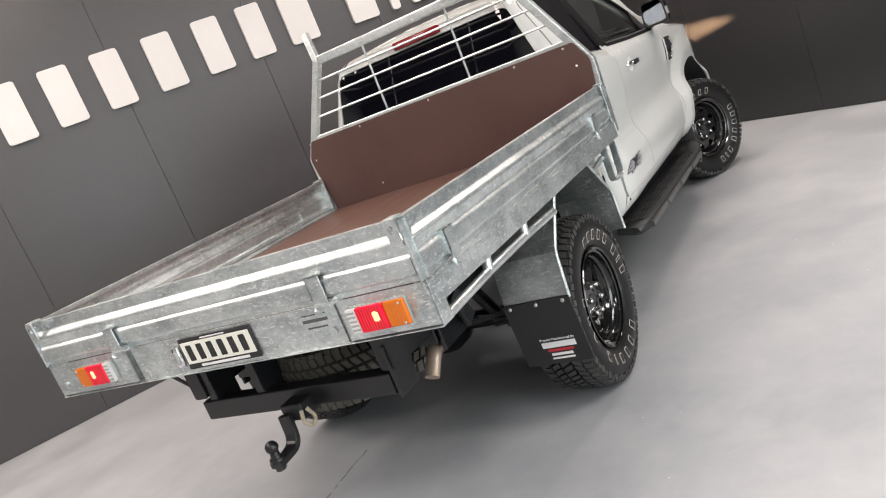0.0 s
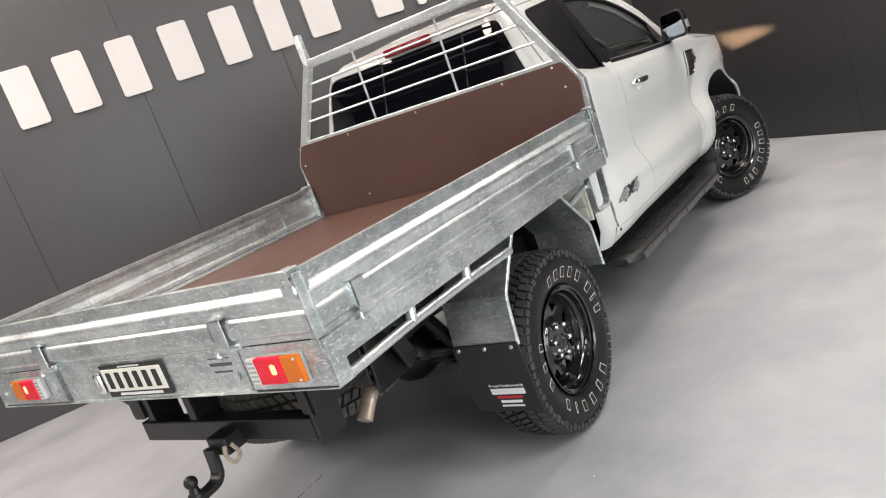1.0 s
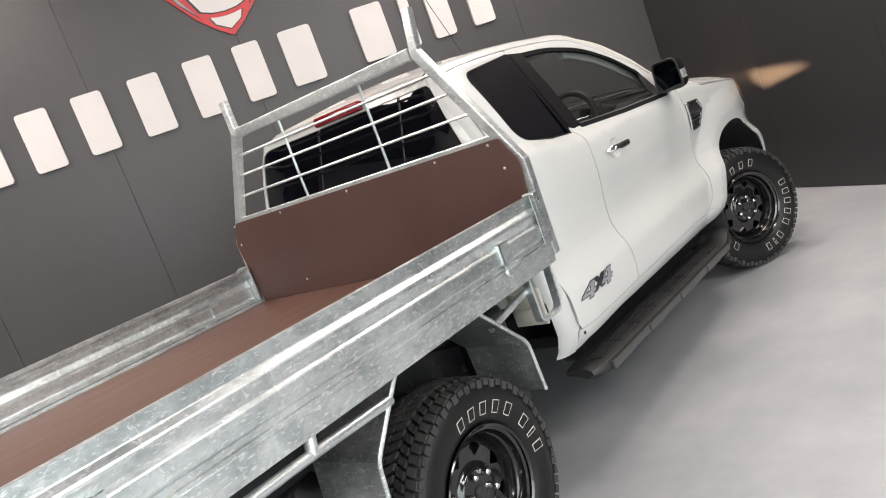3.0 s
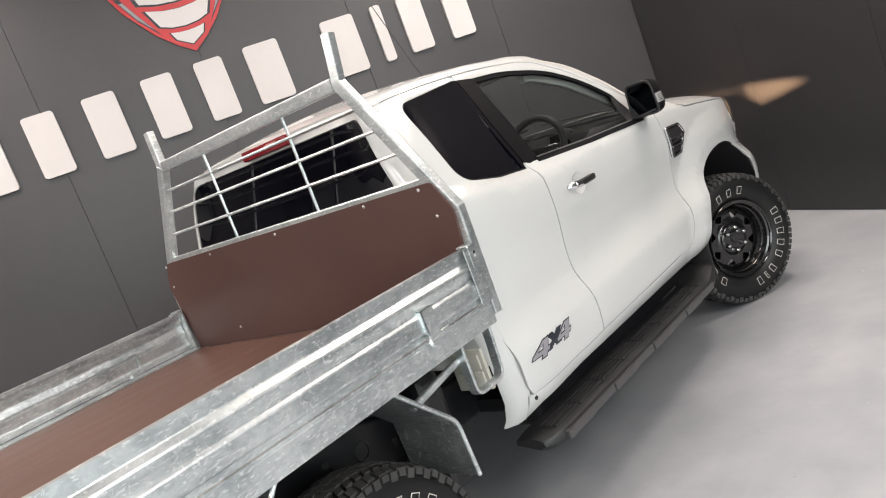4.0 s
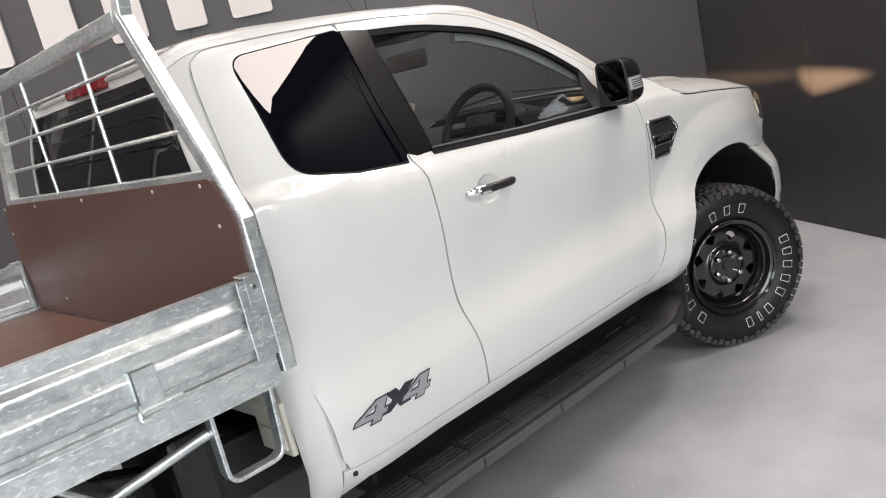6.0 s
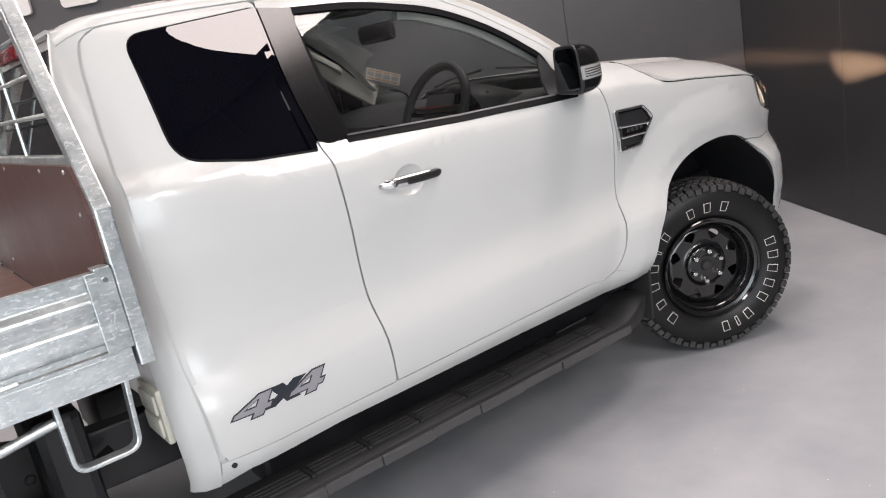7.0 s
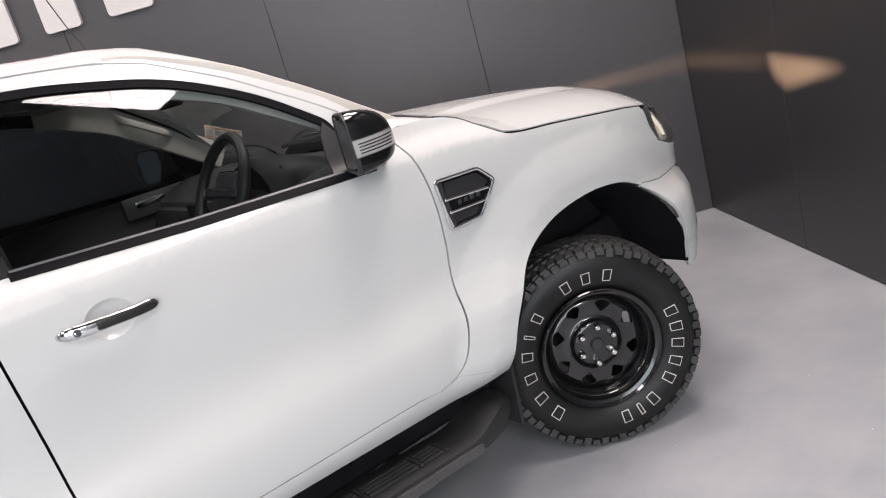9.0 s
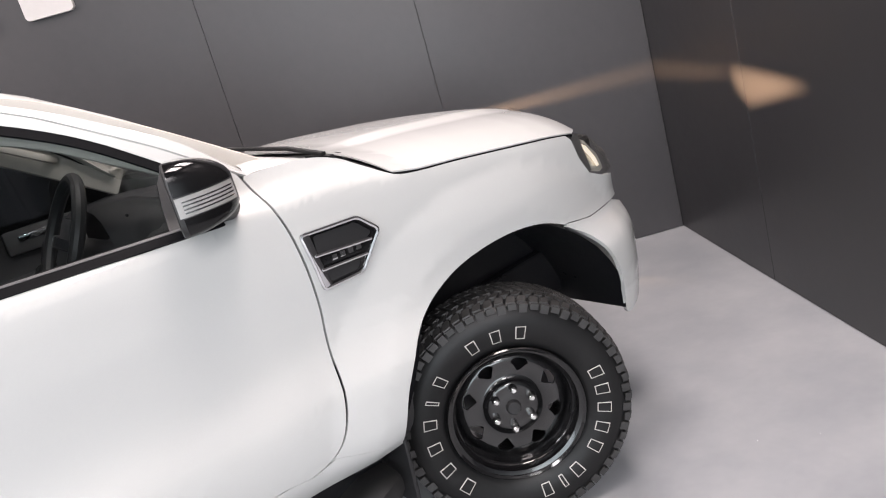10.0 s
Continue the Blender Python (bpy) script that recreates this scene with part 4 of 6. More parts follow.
    hoodline = [(2.612, 1.398), (2.70, 1.398), (2.80, 1.388), (2.885, 1.360), (2.945, 1.318), (3.012, 1.271), (3.09, 1.254), (3.236, 1.239), (3.46, 1.211), (3.62, 1.190), (3.715, 1.174)]
    wing = half_skin("wing", [(x + G, z) for x, z in reversed(SEAM_A[1:-3])] + [(x, z - 0.0065) for x, z in spline(hoodline, 3)] + [(3.738, 1.148), (3.760, 1.075), (3.800, 1.010), (3.88, 0.975), (3.95, 0.960), (3.985, 0.868), (3.93, 0.867), (3.75, 0.868), (3.614, 0.892)]
                     + list(reversed(arch)) + [(2.70, 0.540), (2.57, 0.586)], [], PAINT, truck, side=side, label="white front wing with a flared arch", step=0.03)
    bump = half_skin("bumper_end", [(3.612, 0.8890), (3.75, 0.8650), (3.93, 0.8640), (4.02, 0.83), (4.04, 0.70), (4.03, 0.60), (3.985, 0.520), (3.92, 0.475), (3.865, 0.458), (3.838, 0.457), (3.822, 0.464)] + list(reversed(spline([(3.607, 0.880), (3.70, 0.812), (3.765, 0.705), (3.797, 0.59), (3.812, 0.478)], 4))), [], PAINT, truck,
                     side=side, at=lambda x, z: (x, YC + side * (half_width(x, max(z, 0.56)) - 0.02 - 0.9 * max(0.0, 0.56 - z) ** 1.6), z), label="white front bumper end")
    # wheel arch liner
    bm = bmesh.new()
    pts = [(3.806, 0.490)] + [(3.29 + 0.545 * math.cos(radians(a)), 0.40 + 0.575 * math.sin(radians(a))) for a in range(16, 181, 8)]
    a = [bm.verts.new((x, YC + side * min(0.885, half_width(x, max(0.43, z)) - 0.022), z)) for x, z in pts]
    b = [bm.verts.new((x, YC + side * 0.50, z)) for x, z in pts]
    for i in range(len(pts) - 1):
        bm.faces.new((a[i], a[i + 1], b[i + 1], b[i]))
    lo = [bm.verts.new((x, YC + side * 0.50, z)) for x, z in ((pts[-1][0], 0.22), (3.55, 0.36), (3.78, 0.60))]
    bm.faces.new(b + lo)
    part("arch_liner", bm, STEEL, wing, "black plastic arch liner")
    half_skin("arch_flap", [(2.64, 0.505), (2.785, 0.500), (2.800, 0.60), (2.835, 0.67), (2.850, 0.66), (2.838, 0.50), (2.825, 0.335), (2.72, 0.345), (2.66, 0.42)], [], PLASTIC, wing, side=side, inset=0.040, label="black plastic spat", depth=0.02)
    y0, y1 = sorted((YC + side * 0.60, YC + side * 0.862))
    part("front_flap", boxed(0.006, -0.008, 0.008, y0, y1, 0.0, 0.275), FLAP, wing, "black rubber front mud flap", m=pose(2.776, 0, 0.292, 0, 4, 0))
    return rear, door, wing


rear_r, door_r, wing_r = cab_side(-1)
rear_l, door_l, wing_l = cab_side(1)


def loft(name, lines, mat, parent, label="", angle=60, smooth=True):
    bm = bmesh.new()
    rows = [[bm.verts.new(p) for p in line] for line in lines]
    for r0, r1 in zip(rows, rows[1:]):
        for i in range(len(r0) - 1):
            bm.faces.new((r0[i], r0[i + 1], r1[i + 1], r1[i]))
    return part(name, bm, mat, parent, label, smooth=smooth, angle=angle)


def fl(side, x, z, cut=0.0, dz=0.0):
    return (x, YC + side * (half_width(x, z) - 0.02 - cut), z + dz)


XS = [0.838, 0.85, 0.87, 0.90, 0.93, 0.955] + list(np.linspace(1.0, 2.64, 37))


def edge_z(x):
    """Height of the roof's edge above the door line."""
    return rail_z(max(x, 0.955)) - 2.2 * max(0, 0.965 - x) ** 2


def tall(x):
    """The pillar's band grows deeper towards the windscreen."""
    return 0.72 + 0.38 * ramp(1.75, 2.15, x) - 0.75 * ramp(2.46, 2.66, x)


def roof_edge(side, cut, dz):
    return [fl(side, x, edge_z(x), cut, dz * tall(x)) for x in XS]


for side in (-1, 1):
    loft("roof_rail", [roof_edge(side, 0.010, -0.012), roof_edge(side, 0.000, 0.002), roof_edge(side, 0.012, 0.026), roof_edge(side, 0.034, 0.044), roof_edge(side, 0.052, 0.050)], PAINT, truck, "white cant rail and windscreen pillar")
    sl = slice(next(i for i, x in enumerate(XS) if x > 1.98), None)
    loft("pillar_cover", [[fl(side, x, edge_z(x), cut, (0.049 + dz * ramp(1.96, 2.40, x)) * tall(x)) for x in XS[sl]] for cut, dz in ((0.066, 0.0), (0.088, 0.013), (0.125, 0.017))], PAINT, truck, "white windscreen pillar")
    loft("roof_ditch", [roof_edge(side, 0.050, 0.048), roof_edge(side, 0.055, 0.040), roof_edge(side, 0.064, 0.040), roof_edge(side, 0.068, 0.050)], SEAL, truck, "black roof ditch moulding")


def roof_at(x, v):
    """v runs from -1 to 1 across the cab."""
    xe = x
    e = fl(1, xe, edge_z(xe), 0.068, 0.051 * tall(xe))
    h = e[1] - YC
    crown = 0.034 * (1 - abs(v) ** 2.6) * ramp(0.80, 1.15, x) * (1 - 0.9 * ramp(1.80, 2.25, x))
    return (x, YC + v * h, e[2] + crown)


skin("roof", [(x, -1) for x in np.linspace(0.842, 2.02, 15)] + [(2.05, -0.5), (2.06, 0), (2.05, 0.5)] + [(x, 1) for x in np.linspace(2.02, 0.842, 15)], [], roof_at, PAINT, truck, "white roof skin", step=0.08, depth=0.01)


def screen_at(x, v):
    p = roof_at(x, v)
    return (p[0] + 0.10 * (1 - v * v) * ramp(2.02, 2.5, x), p[1], p[2] - 0.02 * (1 - v * v) * ramp(2.02, 2.4, x))


skin("windscreen", [(x, -0.985) for x in np.linspace(2.03, 2.66, 14)] + [(x, 0.985) for x in np.linspace(2.66, 2.03, 14)], [], screen_at, SCREEN_GLASS, truck, "laminated windscreen", step=0.08, depth=0)

# rounded rear corners and back panel
def back_x(y, z):
    k = abs(y - YC)
    return 0.785 + 0.20 * max(0, z - 1.46) * (1 - 0.85 * ramp(0.50, 0.66, k)) + 0.012 * ramp(0.75, 0.5, z)


def corner_in(z):
    return 0.062 - 0.022 * ramp(1.5, 1.75, z)


BACK = []
for side in (-1, 1):
    zs = [0.495, 0.53, 0.60, 0.76, 1.0, 1.2, 1.30, 1.45, 1.55, 1.62, 1.70, 1.735, 1.765, 1.785, 1.800]
    zz, xx = [p[1] for p in reversed(SEAM_R)], [p[0] for p in reversed(SEAM_R)]
    l0, la, l1, l2, l3, l4 = [], [], [], [], [], []
    for z in zs:
        x = float(np.interp(z, zz, xx)) - G
        w = half_width(x, z) - 0.02
        yb = w - corner_in(z)
        xb = back_x(YC + yb, z)
        l0.append((x + 0.018, YC + side * (half_width(x + 0.018, z) - 0.033), z))
        la.append((x - 0.004, YC + side * (w - 0.013), z))
        l1.append((x - 0.001, YC + side * (w - 0.003), z))
        l2.append((x - (x - xb) * 0.5 - 0.006, YC + side * (w - 0.018), z))
        l3.append((xb + 0.005, YC + side * (yb + 0.016), z))
        l4.append((xb, YC + side * yb, z))
        BACK.append((YC + side * yb, z))
    corner = loft("cab_corner", [la, l1, l2, l3, l4], PAINT, truck, "white rounded rear cab corner")
    loft("door_jamb", [la, l0], PAINT, corner, "white door jamb")

RW = rounded([(-0.675, 1.44, .03), (0.675, 1.44, .03), (0.572, 1.765, .04), (-0.572, 1.765, .04)])
NB2 = len(BACK) // 2
skin("back_panel", [p for p in BACK[NB2:] if p[1] > 0.64] + [(YC + 0.45, 1.822), (YC - 0.45, 1.822)] + [p for p in BACK[:NB2][::-1] if p[1] > 0.64],
     [[(YC + y, z) for y, z in grown(RW, 0.004)]], lambda y, z: (back_x(y, z), y, z), PAINT, truck, "white back panel of the cab", step=0.07, depth=0.01, flip=True)
skin("rear_window", [(YC + y, z) for y, z in RW], [], lambda y, z: (back_x(y, z) + 0.004, y, z), BLACK_GLASS, truck, "dark rear window", step=0.1, depth=0.003, flip=True)
part("brake_light", boxed(0.008, -0.02, 0.03, -0.155, 0.155, -0.022, 0.022, m=pose(0.842, YC, 1.800, 0, 6, 0)), RED_DARK, truck, "high-mounted dark red brake light")
part("cab_floor", boxed(0.01, 0.92, 2.75, YC - 0.74, YC + 0.74, 0.50, 0.56), STEEL, truck, "dark cab floor", smooth=False)

# bonnet
def hood_at(x, v):
    ze = float(np.interp(x, [2.9, 3.012, 3.09, 3.236, 3.46, 3.62, 3.715, 3.85, 4.0], [1.30, 1.274, 1.257, 1.242, 1.214, 1.193, 1.176, 1.145, 1.09]))
    w = half_width(min(x, 3.72), ze) - 0.02
    if x > 3.72:
        w -= 0.25 * (x - 3.72) + 2.2 * (x - 3.72) ** 2
    rise = float(np.interp(x, [2.9, 3.3, 3.7, 3.85, 3.93, 4.0], [0.085, 0.108, 0.118, 0.125, 0.120, 0.08]))
    return (x, YC + v * w, ze + rise * (1 - abs(v) ** 5) * (0.72 + 0.28 * (1 - v * v)) + 0.014 * (1 - ramp(0.50, 0.60, abs(v))) * ramp(2.95, 3.2, x) * ramp(4.0, 3.7, x))


hood_out = [(3.012, -1), (3.0, -0.9), (2.985, -0.72), (2.93, -0.4), (2.92, 0), (2.93, 0.4), (2.985, 0.72), (3.0, 0.9), (3.012, 1)] + [(x, 1) for x in np.linspace(3.1, 3.71, 10)] + [(3.77, 1.0), (3.84, 0.97), (3.92, 0.82), (3.98, 0.4), (3.99, 0), (3.98, -0.4), (3.92, -0.82), (3.84, -0.97), (3.77, -1.0)] + [(x, -1) for x in np.linspace(3.71, 3.1, 10)]
skin("bonnet", hood_out, [], hood_at, PAINT, truck, "white bonnet", step=0.05, depth=0.005, flip=False)
for side in (-1, 1):
    line = [(2.80, 1.385), (2.885, 1.357), (2.945, 1.315), (3.012, 1.268), (3.09, 1.251), (3.236, 1.236), (3.46, 1.208), (3.62, 1.187), (3.715, 1.171), (3.76, 1.160)]
    part("bonnet_seal", tube([fl(side, x, z - 0.003, 0.009) for x, z in spline(line, 3)], circle(0.005, 8)), SEAL, truck, "dark rubber bonnet seal")
for side in (-1, 1):
    foot = [(2.62, 1.391, 1.0), (2.66, 1.393, 1.0), (2.70, 1.391, 0.85), (2.74, 1.388, 0.55), (2.78, 1.384, 0.25), (2.81, 1.379, 0.0)]
    loft("scuttle_corner", [[(x, fl(side, x, z)[1] - side * inn, z + up * k) for x, z, k in foot] for inn, up in ((0.004, 0.0), (0.020, 0.018), (0.050, 0.030), (0.090, 0.034))], PAINT, truck, "white scuttle corner panel")
# moulded cream vent on the lower back of the cab
vent_b = part("cab_vent", boxed(0.006, 0.772, 0.792, -0.802, -0.640, 0.672, 0.835), CREAM, truck, "cream moulded vent flap")
for z0, z1 in ((0.690, 0.748), (0.758, 0.818)):
    part("vent_flap", boxed(0.005, 0.764, 0.774, -0.785, -0.660, z0, z1), CREAM, vent_b)

bm = bmesh.new()
sweep(bm, [(2.955, YC + y, 1.338 - 0.03 * (abs(y) / 0.66) ** 2 + 0.02) for y in np.linspace(-0.60, 0.60, 15)], oblong(0.11, 0.02, 0.008))
cowl = part("cowl", bm, PLASTIC, truck, "black plastic scuttle grille")
for s in (-1, 1):
    part("wiper_arm", tube([(2.96, YC + s * 0.58, 1.352), (2.93, YC + s * 0.40, 1.385), (2.86, YC + s * 0.05, 1.42)], oblong(0.016, 0.012, 0.003)), PLASTIC, cowl)

# front face, grille and lamps
front = part("front_bumper", boxed(0.05, 3.86, 4.06, YC - 0.66, YC + 0.66, 0.46, 0.86), PAINT, truck, "white front bumper")
part("grille", boxed(0.02, 3.88, 4.03, YC - 0.56, YC + 0.56, 0.86, 1.03), PLASTIC, truck, "black front grille")
for s in (-1, 1):
    fog = bmesh.new()
    bmesh.ops.create_uvsphere(fog, u_segments=16, v_segments=10, radius=0.075, matrix=pose(3.955, YC + s * 0.665, 0.78) @ Matrix.Diagonal((0.6, 0.8, 1.2, 1)))
    part("bumper_corner", fog, PAINT, front)
    body = half_skin("headlamp", [(3.742, 1.146), (3.775, 1.160), (3.85, 1.125), (3.93, 1.05), (3.955, 0.985), (3.90, 0.975), (3.806, 1.005), (3.764, 1.075)], [], CLEAR, truck, side=s, inset=-0.002, label="clear headlamp with a chromed reflector", depth=0.02, step=0.03)
    half_skin("reflector", [(3.748, 1.136), (3.775, 1.150), (3.84, 1.115), (3.90, 1.05), (3.92, 0.99), (3.89, 0.985), (3.81, 1.012), (3.770, 1.075)], [], REFLECTOR, body, side=s, inset=0.022, depth=0.0, step=0.03)
    half_skin("lamp_bezel", [(3.745, 1.142), (3.775, 1.156), (3.80, 1.145), (3.815, 1.08), (3.83, 1.01), (3.806, 1.008), (3.767, 1.075)], [], SATIN, body, side=s, inset=0.012, depth=0.004, step=0.03)
    half_skin("running_light", [(3.80, 1.118), (3.835, 1.098), (3.875, 1.045), (3.885, 1.012), (3.870, 1.012), (3.850, 1.050), (3.82, 1.085), (3.795, 1.10)], [], LAMP_GLOW, body, side=s, inset=0.014, label="lit lamp element", depth=0.003, step=0.03)
    part("lamp_housing", boxed(0.02, 3.72, 3.90, min(YC + s * 0.50, YC + s * 0.78), max(YC + s * 0.50, YC + s * 0.78), 0.99, 1.13), PLASTIC, body, smooth=False)

# added near-black inner shell: its colour gives the shade in shut lines and pillars
for side in (-1, 1):
    half_skin("inner_panel", [(0.87, 0.53), (2.78, 0.53), (2.92, 0.78), (3.02, 0.89), (3.3, 0.96), (3.6, 0.92), (3.70, 1.14), (3.2, 1.21), (2.95, 1.27), (2.62, 1.33), (1.42, 1.335), (1.0, 1.39), (0.86, 1.38)], [], SEAL, truck, side=side, inset=0.028, label="near-black sheet for the shade behind the shut lines", depth=0.0, step=0.08)
    half_skin("inner_frame", [(0.87, 1.36), (1.44, 1.33), (2.62, 1.30), (2.60, 1.385), (2.44, 1.50), (2.22, 1.64), (2.03, 1.735), (1.75, 1.79), (1.415, 1.80), (0.97, 1.79), (0.89, 1.72)], [grown(QG, 0.012), grown(FG, 0.004)], SEAL, truck, side=side, inset=0.026, label="inner pillar lining coloured dark as in shade", depth=0.0, step=0.08)

# door handle, vent, mirror, decal on the right-hand side
def handle_set(side, door):
    def at(x, z, o):
        return (x, YC + side * (half_width(x, z) - 0.02 + o), z)
    def grip(u0, u1, high, far, proud, n=22):
        """A bar with rounded ends along the door, bowed outward."""
        bm = bmesh.new()
        rings = []
        for k in range(n + 1):
            u = u0 + (u1 - u0) * k / n
            e = abs(2 * k / n - 1)
            h = high * max(0.12, 1 - e ** 9) ** 0.5
            x, z = 1.545 + 0.243 * u, 1.204 - 0.009 * u
            o = 0.014 + 0.024 * (1 - abs(2 * u - 1) ** 3.5) + proud
            d = far * max(0.25, 1 - e ** 8)
            rings.append([bm.verts.new(at(x, z + h * math.sin(a), o + d * math.cos(a))) for a in (2 * math.pi * i / 14 for i in range(14))])
        for a, b in zip(rings, rings[1:]):
            for i in range(14):
                bm.faces.new((a[i], a[(i + 1) % 14], b[(i + 1) % 14], b[i]))
        bm.faces.new(rings[0])
        bm.faces.new(rings[-1])
        return bm
    h = part("door_handle", grip(0.0, 1.0, 0.0165, 0.009, 0.0), CHROME, door, "chromed pull handle", angle=60)
    part("handle_inlay", grip(0.31, 0.975, 0.0120, 0.004, 0.0062), INK, h, "dark reflective inlay", angle=60)
    bm = bmesh.new()
    lathe(bm, [(0.0, -0.006), (0.005, -0.006), (0.006, -0.002), (0.009, -0.002), (0.0105, 0.004)], 18)
    part("lock_barrel", bm, CHROME, h, m=Matrix.Translation(at(1.588, 1.2025, 0.041)) @ pose(0, 0, 0, 0, 0, 0 if side < 0 else 180))
    # scooped recess behind the grip
    bm = bmesh.new()
    n = 28
    rings = []
    for r, o in ((1.0, 0.0), (0.96, -0.0015), (0.86, -0.007), (0.68, -0.013), (0.40, -0.018), (0.0, -0.020)):
        if r == 0:
            rings.append([bm.verts.new(at(1.672, 1.195, o))])
        else:
            rings.append([bm.verts.new(at(1.672 + (x - 1.672) * r, 1.195 + (z - 1.195) * r, o)) for x, z in SCOOP])
    for a, b in zip(rings, rings[1:]):
        for i in range(n):
            if len(b) == 1:
                bm.faces.new((a[i], a[(i + 1) % n], b[0]))
            else:
                bm.faces.new((a[i], a[(i + 1) % n], b[(i + 1) % n], b[i]))
    part("handle_recess", bm, PAINT, door, "white finger recess")


handle_set(-1, door_r)
handle_set(1, door_l)

VENT = [(2.672, 1.205), (2.845, 1.196), (2.903, 1.142), (2.825, 1.042), (2.700, 1.040), (2.688, 1.115)]
def rim_line(loop, off, closed=True):
    return [Vector(fl(-1, x, z)) + Vector((0, -off, 0)) for x, z in loop]


vent = half_skin("wing_vent", rounded([(x, z, 0.012) for x, z in VENT], 3), [], TRIM, wing_r, side=-1, inset=-0.008, label="gloss black side vent in a bright rim", depth=0.012, step=0.04)
half_skin("vent_mesh", rounded([(x, z, 0.008) for x, z in grown([(2.704, 1.193), (2.838, 1.186), (2.882, 1.142), (2.862, 1.128), (2.703, 1.142)], -0.002)], 3), [], PLASTIC, vent, side=-1, inset=-0.0105, label="black vent inset", depth=0.004, step=0.03)
half_skin("vent_mesh", rounded([(x, z, 0.008) for x, z in grown([(2.712, 1.090), (2.830, 1.080), (2.812, 1.052), (2.722, 1.052)], -0.002)], 3), [], PLASTIC, vent, side=-1, inset=-0.0105, label="black vent inset", depth=0.004, step=0.03)
half_skin("vent_badge", [(2.710, 1.135), (2.855, 1.120), (2.840, 1.098), (2.714, 1.104)], [], TRIM, vent, side=-1, inset=-0.0105, label="dark badge strip", depth=0.004, step=0.03)
for k in range(4):
    x = 2.742 + 0.026 * k
    half_skin("badge_bar", [(x, 1.109), (x + 0.015, 1.108), (x + 0.016, 1.123), (x + 0.001, 1.124)], [], CHROME, vent, side=-1, inset=-0.0125, label="plain bright bar", depth=0.003, step=0.03)


bm = bmesh.new()
sweep(bm, rim_line(rounded([(x, z, 0.012) for x, z in VENT], 3), 0.010), circle(0.0066, 8), closed=True, up=(0, 1, 0))
part("vent_rim", bm, CHROME, vent, "bright rim")
part("vent_edge", tube(rim_line([(2.682, 1.200), (2.694, 1.120), (2.712, 1.046)], 0.011), oblong(0.026, 0.010, 0.003), up=(0, 1, 0)), CHROME, vent, "wide chrome edge")
for a, b in (((2.694, 1.139), (2.872, 1.124)), ((2.704, 1.095), (2.848, 1.088))):
    part("vent_bar", tube(rim_line([a, ((a[0] + b[0]) / 2, (a[1] + b[1]) / 2), b], 0.013), circle(0.0055, 8)), CHROME, vent, "bright bar")


